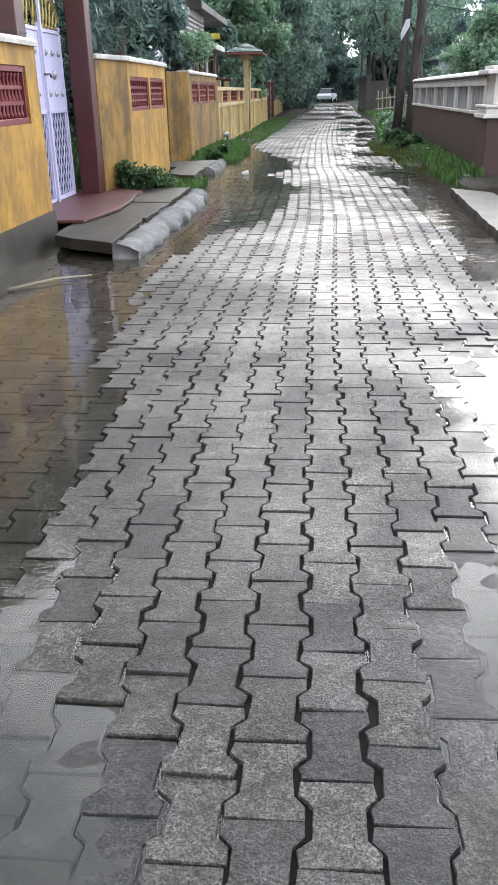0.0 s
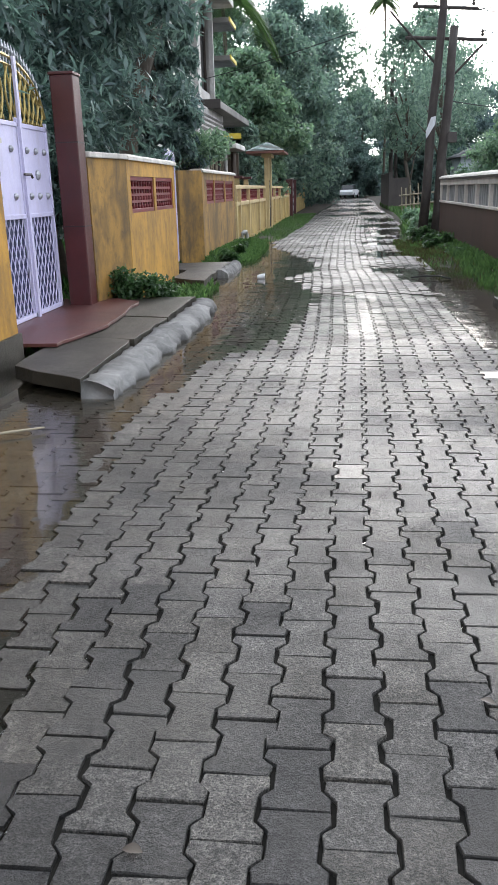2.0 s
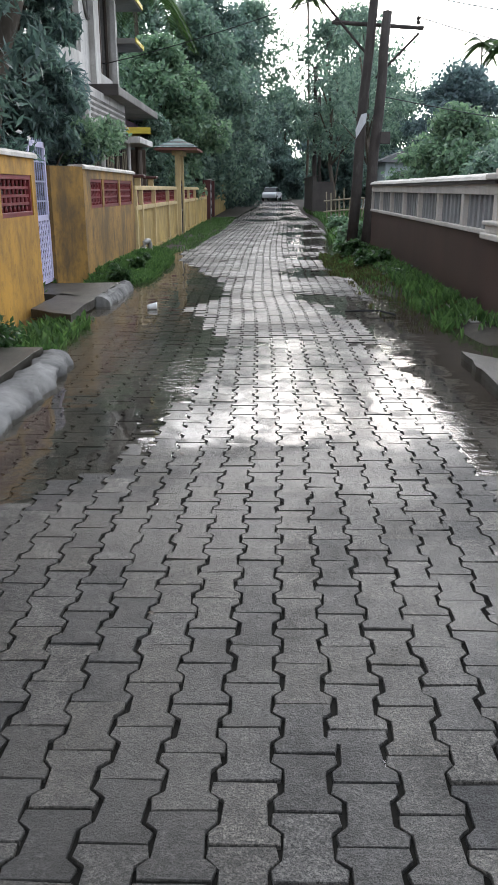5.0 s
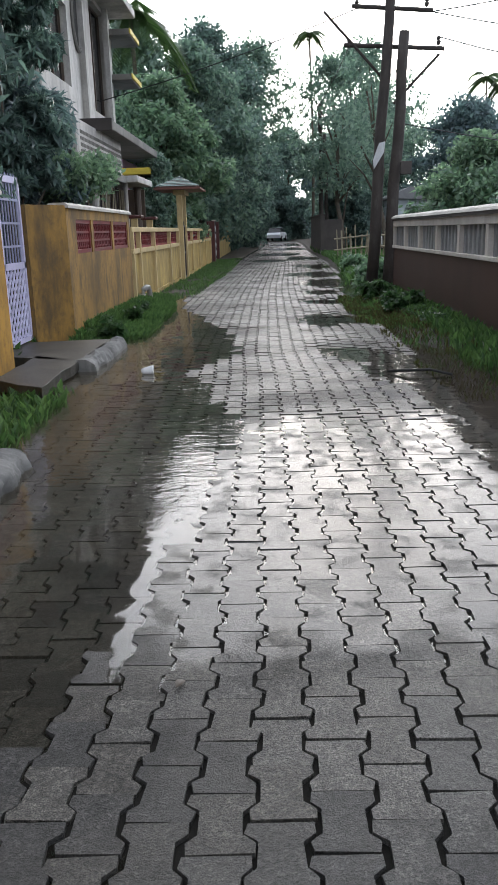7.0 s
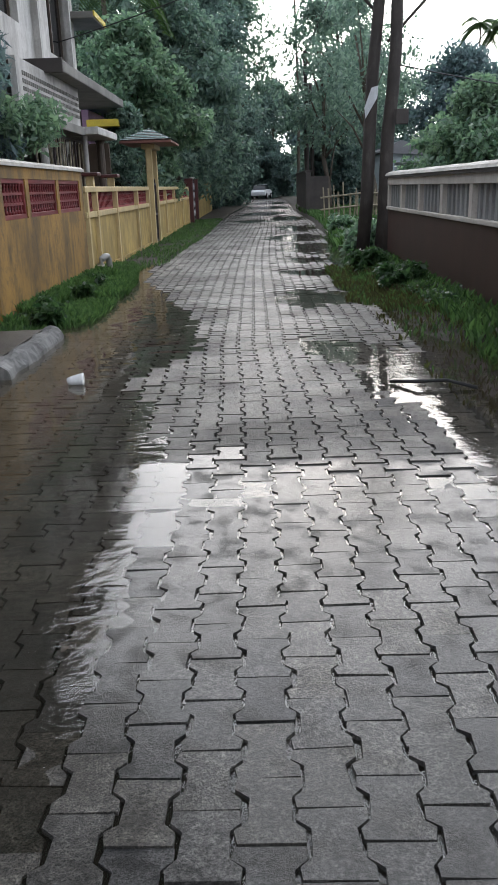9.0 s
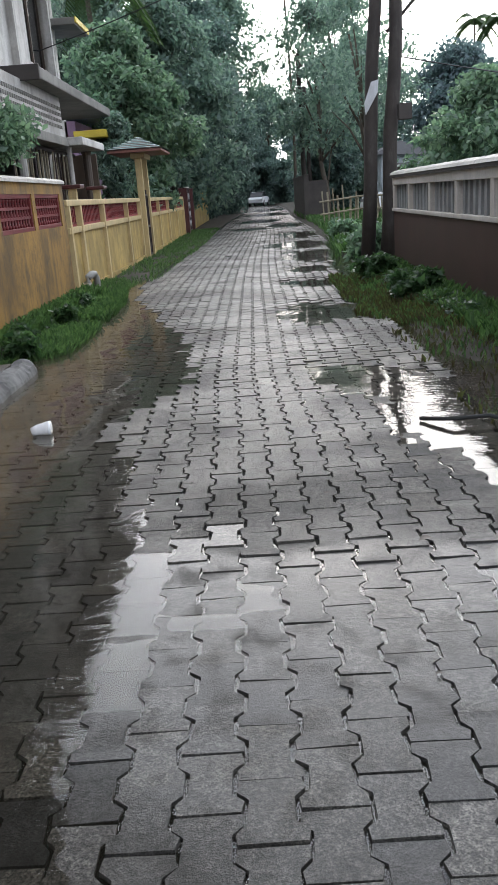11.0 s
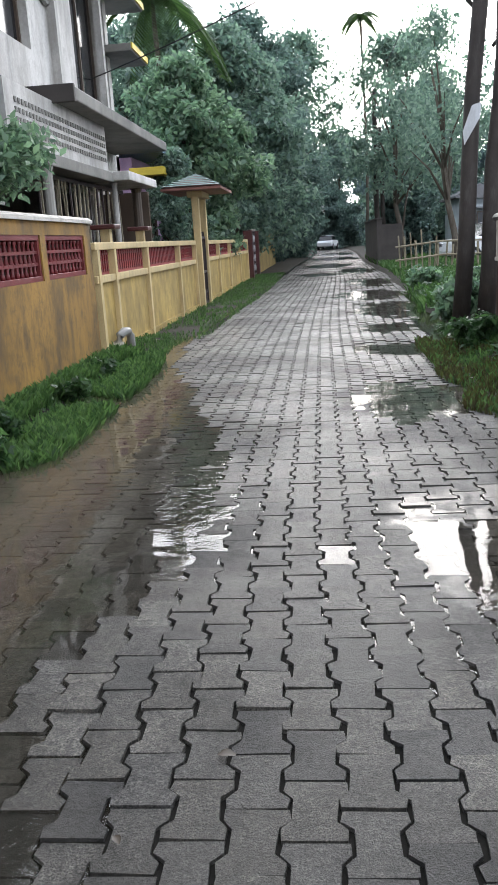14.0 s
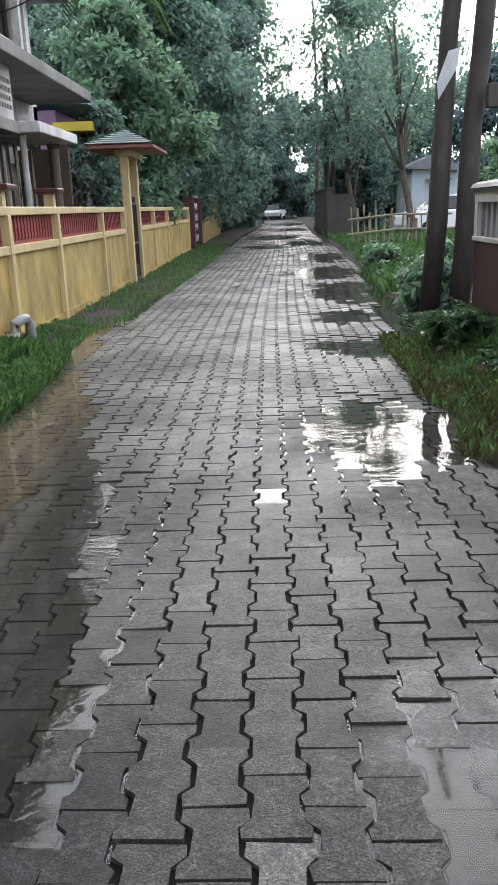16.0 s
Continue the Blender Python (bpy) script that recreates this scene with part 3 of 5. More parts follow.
fence = panel_fence("wall_west_4", 22.2, 30.0, (22.3, 23.1, 25.1, 27.9, 29.95), "cream and yellow panel wall with red lattice")
fence_far = panel_fence("wall_west_5", 31.2, 42.4, (31.3, 33.9, 36.5, 39.4, 42.3), "cream and yellow panel wall beyond the wicket gate")
for y in (23.1, 25.1):
    planter = thing("post_cap", "dark stepped cap on a fence post", "post cap", "post caps", at=(-2.07, y, 1.42))
    part("stem", Geo().box(-0.06, 0.06, -0.06, 0.06, 0, 0.16), M_CREAM, planter)
    part("cap", Geo().prism([(-0.16, -0.16), (0.16, -0.16), (0.16, 0.16), (-0.16, 0.16)], 0.16, 0.22), M_MAROON, planter, bevel=0.015)


# ---- right side wall ----
def wall_right():
    w = thing("wall_east_1", "chocolate brown wall with white louvred parapet", "wall", kind="structure")
    x = 3.0
    part("wall", Geo().box(x, x + 0.22, 14.0, 24.0, -0.15, 0.88), M_BROWN, w)
    part("ledge", Geo().box(x - 0.03, x + 0.25, 14.0, 24.02, 0.88, 0.93), M_WHITE, w, bevel=0.008)
    part("top_beam", Geo().box(x - 0.02, x + 0.24, 14.0, 24.0, 1.29, 1.44), M_WHITE, w, bevel=0.008)
    g = Geo()
    n = 40
    for i in range(n + 1):
        y = 13.95 + (24.05 - 13.95) * i / n
        wob = 0.006 * noise.noise((1.0, y * 2, 0.5))
        for k in range(7):
            a = math.pi * k / 6
            g.v.append((x + 0.11 + 0.17 * math.cos(a), y, 1.442 + (0.075 + wob) * math.sin(a)))
    for i in range(n):
        g.f += [(i * 7 + k, i * 7 + k + 1, i * 7 + 7 + k + 1, i * 7 + 7 + k) for k in range(6)]
        g.f.append((i * 7 + 6, i * 7, i * 7 + 7, i * 7 + 13))
    g.f += [tuple(range(7)), tuple(n * 7 + k for k in reversed(range(7)))]
    part("coping", g, M_COPING, w, smooth=False)
    part("drip_band", Geo().box(x - 0.05, x - 0.02, 14.0, 24.03, 1.40, 1.455), M_DARKTOP, w)
    bays = 7
    for i in range(bays):
        a, b = 14.0 + 10.0 * i / bays, 14.0 + 10.0 * (i + 1) / bays
        part("mullion", Geo().box(x - 0.015, x + 0.2, a, a + 0.13, 0.93, 1.29), M_WHITE, w)
        part("bay_back", Geo().box(x + 0.10, x + 0.14, a + 0.13, b, 0.93, 1.29), M_GREYPANEL, w)
        for k in range(6):
            yc = a + 0.13 + (b - a - 0.13) * (k + 0.5) / 6
            part("louvre", Geo().box(x + 0.03, x + 0.10, yc - 0.055, yc + 0.04, 0.93, 1.29), M_GREYPANEL, w)
    part("mullion", Geo().box(x - 0.015, x + 0.2, 23.87, 24.0, 0.93, 1.29), M_WHITE, w)
    part("kerb_strip", Geo().box(2.72, x, 13.6, 24.2, -0.15, 0.07), M_KERB, w, "worn concrete footing strip", bevel=0.015)


wall_right()


def gate_pillar_right():
    p = thing("gate_pillar", "brown gate pillar with pale mouldings and ball finial", "pillar", at=(3.22, 13.68, 0))
    part("shaft", Geo().box(-0.3, 0.3, -0.32, 0.32, -0.15, 0.86), M_BROWN, p, bevel=0.01)
    part("moulding", Geo().box(-0.37, 0.37, -0.39, 0.39, 0.86, 0.92).box(-0.33, 0.33, -0.35, 0.35, 0.92, 1.0).box(-0.36, 0.36, -0.38, 0.38, 1.0, 1.04), M_WHITE, p, bevel=0.012)
    part("upper_block", Geo().box(-0.22, 0.22, -0.24, 0.24, 1.04, 1.44), M_WHITE, p, bevel=0.01)
    part("cap", Geo().box(-0.36, 0.36, -0.38, 0.38, 1.44, 1.5).box(-0.28, 0.28, -0.3, 0.3, 1.5, 1.55), M_WHITE, p, bevel=0.012)
    part("finial", Geo().lathe(0, 0, [(0.16, 1.55), (0.17, 1.57), (0.08, 1.60), (0.07, 1.63), (0.12, 1.66), (0.14, 1.70), (0.12, 1.74), (0.06, 1.77), (0.01, 1.78)], 14), M_DARKTOP, p, smooth=True)


gate_pillar_right()

# ---- gate, pillars and slabs ----
gate_x = -2.5


def big_gate():
    g = thing("entrance_gate", "lilac sheet and lattice double gate with gold arched top", "gate", at=(gate_x, 0, 0))
    y0, ym, y1 = 9.02, 10.22, 10.98
    for a, b in ((y0, ym), (ym, y1)):
        leaf = part("leaf_frame", Geo().box(-0.02, 0.02, a + 0.01, a + 0.05, 0.16, 2.0).box(-0.02, 0.02, b - 0.05, b - 0.01, 0.16, 2.0).box(-0.02, 0.02, a, b, 0.16, 0.2).box(-0.02, 0.02, a, b, 1.1, 1.14).box(-0.02, 0.02, a, b, 1.92, 1.96), M_LILAC, g, bevel=0.004)
        part("sheet_panel", Geo().box(-0.008, 0.008, a + 0.05, b - 0.05, 1.14, 1.92), M_LILAC, leaf, "lilac painted steel sheet")
        part("mesh_back", Geo().box(-0.03, -0.022, a + 0.05, b - 0.05, 0.2, 1.1), M_NAVY, leaf, "dark blue backing sheet")
        w, h = b - a - 0.1, 0.9
        for k in range(-5, 16):
            for sgn in (1, -1):
                ya = a + 0.05 + 0.1 * k
                yb = ya + sgn * h * 0.5
                lo, hi = a + 0.05, b - 0.05
                t0, t1 = 0.0, 1.0
                if yb != ya:
                    u, v = (lo - ya) / (yb - ya), (hi - ya) / (yb - ya)
                    t0, t1 = max(0, min(u, v)), min(1, max(u, v))
                if t1 - t0 < 0.03:
                    continue
                part("lattice_bar", Geo().tube([(0.004 * sgn, ya + (yb - ya) * t0, 0.2 + h * t0), (0.004 * sgn, ya + (yb - ya) * t1, 0.2 + h * t1)], 0.0052, 5), M_LILAC, leaf)
        for yy, zz in ((0.2, 1.72), (0.5, 1.72), (0.8, 1.72), (0.2, 1.3), (0.5, 1.3), (0.8, 1.3), (0.5, 1.5)):
            r = 0.05 if zz == 1.5 else 0.032
            yc = a + (b - a) * yy
            part("rosette", Geo().tube([(0.008, yc, zz), (0.022, yc, zz), (0.04, yc, zz)], [r, r, r * 0.4], 8), M_STEEL, leaf, smooth=False)
    part("meeting_bar", Geo().box(0.02, 0.045, ym - 0.025, ym + 0.025, 0.12, 2.52), M_LILAC, g)
    part("latch", Geo().tube([(0.05, ym - 0.06, 1.5), (0.07, ym + 0.06, 1.5), (0.07, ym + 0.09, 1.47)], 0.012, 6), M_GATEDARK, g)

    def arch(y):
        u = (y - (y0 + y1) / 2) / ((y1 - y0) / 2)
        return 1.97 + 0.55 * math.sqrt(max(0.0, 1 - u * u * 0.98))

    steps = [y0 + (y1 - y0) * i / 28 for i in range(29)]
    part("arch_rail", Geo().tube([(0, y, arch(y)) for y in steps], 0.018, 6), M_GOLD, g)
    part("arch_rail", Geo().tube([(0, y, arch(y) - 0.07) for y in steps[1:-1]], 0.012, 6), M_GOLD, g)
    for y in steps[1:-1]:
        z = arch(y)
        part("spear", Geo().tube([(0, y, z - 0.07), (0, y, z + 0.04), (0, y, z + 0.06), (0, y, z + 0.13)], [0.008, 0.008, 0.018, 0.002], 6), M_STEEL, g)
    for k in range(8):
        for s in (-1, 1):
            yb = (y0 + y1) / 2 + s * (0.07 + 0.11 * k)
            top = min(arch(yb + s * 0.12 * 0), arch(yb)) - 0.08
            pts = [(0.0, yb + s * 0.08 * math.sin(math.pi * i / 8), 1.97 + (top - 1.97) * i / 8) for i in range(9)]
            part("scroll", Geo().tube(pts, 0.011, 6), M_GOLD, g)
            pts = [(0.0, yb + s * 0.06 - s * 0.09 * math.sin(math.pi * i / 8), 1.97 + (top - 1.97) * i / 8) for i in range(9)]
            part("scroll", Geo().tube(pts, 0.011, 6), M_GOLD, g)


big_gate()


def square_pillar(x, y, half, top, mat, label):
    p = thing("gate_pillar", label, "pillar", at=(x, y, 0))
    part("shaft", Geo().box(-half, half, -half, half, -0.1, top), mat, p, bevel=0.012)
    part("cap_tile", Geo().box(-half - 0.01, half + 0.01, -half - 0.01, half + 0.01, top, top + 0.03), mat, p, bevel=0.008)
    for z in (top * 0.4, top * 0.74):
        part("tile_joint", Geo().box(-half - 0.004, half + 0.004, -half - 0.004, half + 0.004, z - 0.006, z + 0.006), M_GATEDARK, p)


square_pillar(-2.30, 11.13, 0.12, 2.46, M_MAROON, "tall maroon painted gate pillar")
square_pillar(-2.34, 8.86, 0.13, 2.46, M_MAROON, "tall maroon painted gate pillar behind the wall end")


def slab(name, poly, z0, z1, mat, label, seed, cat="slab", group="drain slabs"):
    """A cast slab with worn, uneven edges."""
    pts = []
    n = len(poly)
    for i in range(n):
        (xa, ya), (xb, yb) = poly[i], poly[(i + 1) % n]
        k = max(1, int(math.hypot(xb - xa, yb - ya) / 0.12))
        for j in range(k):
            u = j / k
            x, y = xa + (xb - xa) * u, ya + (yb - ya) * u
            d = 0.03 * noise.noise((x * 4 + seed, y * 4, 1.0))
            pts.append((x + d, y + 0.022 * noise.noise((x * 4, y * 4 + seed, 2.0))))
    g = Geo().prism(pts, z0, z1)
    ob = part(name, g, mat, bevel=0.004)
    return tagged(ob, label, cat, group)


slab("culvert_slab", [(-1.86, 8.05), (-1.22, 7.62), (-1.25, 9.1), (-1.9, 9.3)], 0.02, 0.12, M_SLAB, "wet mossy concrete slab bridging the drain", 1)
slab("culvert_slab", [(-1.9, 9.33), (-1.24, 9.13), (-1.2, 10.3), (-1.95, 10.5)], 0.02, 0.115, M_SLAB, "wet mossy concrete slab bridging the drain", 2)
slab("culvert_slab", [(-1.95, 10.53), (-1.2, 10.33), (-1.2, 11.9), (-1.95, 11.9)], 0.02, 0.12, M_SLAB, "wet mossy concrete slab bridging the drain", 3)
slab("threshold_slab", [(-2.75, 8.7), (-1.78, 8.75), (-1.62, 9.7), (-1.72, 11.3), (-2.1, 11.6), (-2.75, 11.55)], 0.125, 0.155, M_REDSLAB, "red oxide cement threshold before the gate", 4, "threshold", "")
slab("culvert_slab", [(-1.95, 14.2), (-1.42, 13.8), (-1.42, 15.2), (-1.95, 15.6)], 0.0, 0.10, M_SLAB, "wet mossy concrete slab bridging the drain", 5)
slab("culvert_slab", [(-2.4, 15.63), (-1.42, 15.23), (-1.42, 16.85), (-2.4, 16.7)], 0.0, 0.10, M_SLAB, "wet mossy concrete slab bridging the drain", 6)
slab("culvert_slab", [(2.15, 7.0), (2.62, 7.0), (2.75, 11.6), (2.3, 12.2)], -0.08, 0.04, M_SLAB, "worn concrete culvert edge beside the flooded drain", 7)


def rubble_edge(pts, seed, name, label):
    """A lumpy strip of broken concrete along a slab's edge."""
    g = Geo()
    n = 120 if seed == 4 else 50
    prof = ((-1.0, -0.05), (-0.97, 0.098), (-0.5, 0.104), (0.0, 0.102), (0.4, 0.09), (0.7, 0.06), (0.95, 0.018), (1.0, -0.05))
    m = len(prof)
    for i in range(n + 1):
        u = i / n * (len(pts) - 1)
        k = min(int(u), len(pts) - 2)
        p = Vector(pts[k]).lerp(Vector(pts[k + 1]), u - k)
        wdt = (0.125 if seed == 4 else 0.085) * (1 + 0.5 * noise.noise((p.y * 2.6, seed, 0.0)))
        for k2, (dx, dz) in enumerate(prof):
            jx = 0.05 * noise.noise((p.y * 5.0, k2 * 0.9, seed)) + 0.03 * noise.noise((p.y * 17, k2 * 2.0, seed))
            jz = 0.022 * noise.noise((p.y * 7.0, k2 * 1.7, seed + 3)) + 0.02 * noise.noise((p.y * 21, k2 * 4.0, seed))
            edge = 1.0 if 0 < k2 < m - 1 else 0.2
            g.v.append((p.x + dx * wdt + jx * (0.5 if k2 < 2 else 1.0) * (1 if seed == 4 else 0.4), p.y, dz + (jz * edge if dz > 0 else 0)))
    for i in range(n):
        g.f += [(i * m + j, i * m + (j + 1) % m, i * m + m + (j + 1) % m, i * m + m + j) for j in range(m)]
    g.f += [tuple(range(m)), tuple(n * m + j for j in reversed(range(m)))]
    ob = part(name, g, M_RUBBLE, smooth=seed == 4)
    return tagged(ob, label, "kerb")


rubble_edge([(-1.1, 7.6), (-1.06, 9.3), (-1.02, 11.2), (-1.06, 11.9)], 4, "broken_kerb", "pale broken concrete edging beside the slabs")
rubble_edge([(-1.36, 15.2), (-1.33, 16.0), (-1.33, 16.95)], 5, "broken_kerb", "short pale concrete edging beside the second slabs")


def lattice_gate():
    g = thing("side_gate", "blue-grey lattice steel gate between the walls", "gate", at=(-2.37, 0, 0))
    y0, y1 = 16.05, 16.85
    part("frame", Geo().box(-0.02, 0.02, y0, y0 + 0.05, 0.12, 1.95).box(-0.02, 0.02, y1 - 0.05, y1, 0.12, 1.95).box(-0.02, 0.02, y0, y1, 0.12, 0.17).box(-0.02, 0.02, y0, y1, 0.95, 1.02).box(-0.02, 0.02, y0, y1, 1.88, 1.95), M_LILAC, g)
    for k in range(7):
        y = y0 + 0.1 + (y1 - y0 - 0.2) * k / 6
        part("upright", Geo().tube([(0, y, 1.0), (0, y, 1.9), (0, y, 1.93), (0, y, 1.99)], [0.01, 0.01, 0.02, 0.002], 6), M_BLUEGREY, g)
    for z in (1.2, 1.45, 1.7):
        part("cross_bar", Geo().box(-0.01, 0.01, y0, y1, z - 0.012, z + 0.012), M_BLUEGREY, g)
    for k in range(-5, 12):
        for s in (1, -1):
            ya = y0 + 0.05 + 0.12 * k
            yb = ya + s * 0.6
            u, v = sorted(((y0 + 0.05 - ya) / (yb - ya), (y1 - 0.05 - ya) / (yb - ya)))
            t0, t1 = max(0, u), min(1, v)
            if t1 - t0 > 0.05:
                part("lattice_bar", Geo().tube([(0.004 * s, ya + (yb - ya) * t0, 0.17 + 0.78 * t0), (0.004 * s, ya + (yb - ya) * t1, 0.17 + 0.78 * t1)], 0.012, 5), M_LILAC, g)


lattice_gate()


# ---- lantern gatehouse over the wicket ----
def gatehouse():
    h = thing("gate_canopy", "small tiled canopy on two cream posts over a wicket gate", "gate canopy", at=(-1.95, 30.65, 0))
    for y in (-0.5, 0.5):
        part("post", Geo().box(-0.075, 0.075, y - 0.075, y + 0.075, -0.1, 2.38), M_CREAM, h, bevel=0.01)
    part("beam", Geo().box(-0.16, 0.16, -0.6, 0.6, 2.3, 2.42), M_CREAM, h, bevel=0.01)
    z0, z1 = 2.42, 2.78
    g = Geo()
    a, b = 0.62, 1.05
    g.v = [(-a, -b, z0), (a, -b, z0), (a, b, z0), (-a, b, z0), (0, -0.15, z1), (0, 0.15, z1), (-a, -b, z0 + 0.05), (a, -b, z0 + 0.05), (a, b, z0 + 0.05), (-a, b, z0 + 0.05)]
    g.f = [(3, 2, 1, 0), (0, 1, 7, 6), (1, 2, 8, 7), (2, 3, 9, 8), (3, 0, 6, 9), (6, 7, 4), (7, 8, 5, 4), (8, 9, 5), (9, 6, 4, 5)]
    roof = part("roof", g, M_ROOFRED, h)
    for k in range(7):
        u0, u1 = k / 7, (k + 0.93) / 7

        def at(u, sx, sy, lift):
            return (sx * a * (1 - u), sy * (b + (0.15 - b) * u), z0 + 0.05 + (z1 - z0 - 0.05) * u + lift)
        c = Geo()
        lift = 0.022
        for u, l in ((u0, lift + 0.012), (u1, lift)):
            for sx, sy in ((-1, -1), (1, -1), (1, 1), (-1, 1)):
                c.v.append(at(u, sx * 1.02, sy * 1.02, l))
        c.f = [(i, (i + 1) % 4, 4 + (i + 1) % 4, 4 + i) for i in range(4)]
        part("tile_course", c, M_TEALTILE, roof)
    gate = part("wicket_gate", Geo().box(0.0, 0.04, -0.3, -0.26, 0.05, 1.5).box(0.0, 0.04, 0.26, 0.3, 0.05, 1.5).box(0.0, 0.04, -0.3, 0.3, 0.05, 0.1).box(0.0, 0.04, -0.3, 0.3, 0.72, 0.77).box(0.0, 0.04, -0.3, 0.3, 1.45, 1.5).box(0.01, 0.025, -0.26, 0.26, 0.1, 0.35), M_GATEDARK, h, "black iron wicket gate")
    for k in range(6):
        y = -0.22 + 0.088 * k
        part("bar", Geo().tube([(0.02, y, 0.1), (0.02, y, 1.6)], 0.012, 6), M_GATEDARK, gate)


gatehouse()


def drain_pipe():
    p = thing("drain_pipe", "short grey plastic drain pipe with an elbow", "pipe", at=(-1.93, 22.75, 0))
    part("pipe", Geo().tube([(0, -0.1, -0.08), (0, -0.1, 0.2), (0.02, -0.08, 0.27), (0.06, 0.0, 0.31), (0.08, 0.12, 0.30), (0.09, 0.2, 0.24), (0.09, 0.22, -0.08)], 0.055, 10), M_PVC, p, smooth=True)
    part("collar", Geo().tube([(0, -0.1, 0.1), (0, -0.1, 0.19)], 0.068, 10), M_COPING, p)


drain_pipe()


# ---- far end of the west side ----
def end_gate():
    for y in (42.8, 45.8):
        square_pillar(-2.0, y, 0.16, 1.7, M_MAROON, "maroon gate pillar at the far compound")
    g = thing("far_gate", "dark iron gate with pale diamond ornaments", "gate", at=(-2.0, 43.05, 0))
    part("frame", Geo().box(0, 0.04, 0, 0.06, 0.05, 1.75).box(0, 0.04, 2.44, 2.5, 0.05, 1.75).box(0, 0.04, 0, 2.5, 0.05, 0.1).box(0, 0.04, 0, 2.5, 1.7, 1.75), M_GATEDARK, g)
    for k in range(11):
        part("bar", Geo().box(0.01, 0.03, 0.2 + 0.21 * k, 0.23 + 0.21 * k, 0.1, 1.7), M_GATEDARK, g)
    for r in range(4):
        for k in range(5):
            y, z = 0.35 + 0.45 * k, 0.35 + 0.36 * r
            d = Geo()
            d.v = [(0.05, y - 0.09, z), (0.05, y, z - 0.13), (0.05, y + 0.09, z), (0.05, y, z + 0.13), (0.03, y - 0.09, z), (0.03, y, z - 0.13), (0.03, y + 0.09, z), (0.03, y, z + 0.13)]
            d.f = [(0, 1, 2, 3), (7, 6, 5, 4), (0, 4, 5, 1), (1, 5, 6, 2), (2, 6, 7, 3), (3, 7, 4, 0)]
            part("diamond", d, M_SHEET, g)
    w = thing("wall_west_6", "plain ochre wall beyond the far gate", "wall", kind="structure")
    part("wall", Geo().box(-2.2, -2.0, 46.1, 60, -0.1, 1.75), M_PALE, w)
    coping(w, 46.1, 60, -2.2, -2.0, 1.75)


end_gate()


# ---- houses ----
def window_unit(parent, x, ya, yb, za, zb):
    wn_ = part("window", Geo().box(x, x + 0.06, ya, yb, za, za + 0.06).box(x, x + 0.06, ya, yb, zb - 0.06, zb).box(x, x + 0.06, ya, ya + 0.06, za + 0.06, zb - 0.06).box(x, x + 0.06, yb - 0.06, yb, za + 0.06, zb - 0.06).box(x, x + 0.05, (ya + yb) / 2 - 0.03, (ya + yb) / 2 + 0.03, za + 0.06, zb - 0.06), M_FRAME, parent)
    part("pane", Geo().box(x + 0.005, x + 0.015, ya + 0.05, yb - 0.05, za + 0.05, zb - 0.05), M_DARKGLASS, wn_)
    return wn_


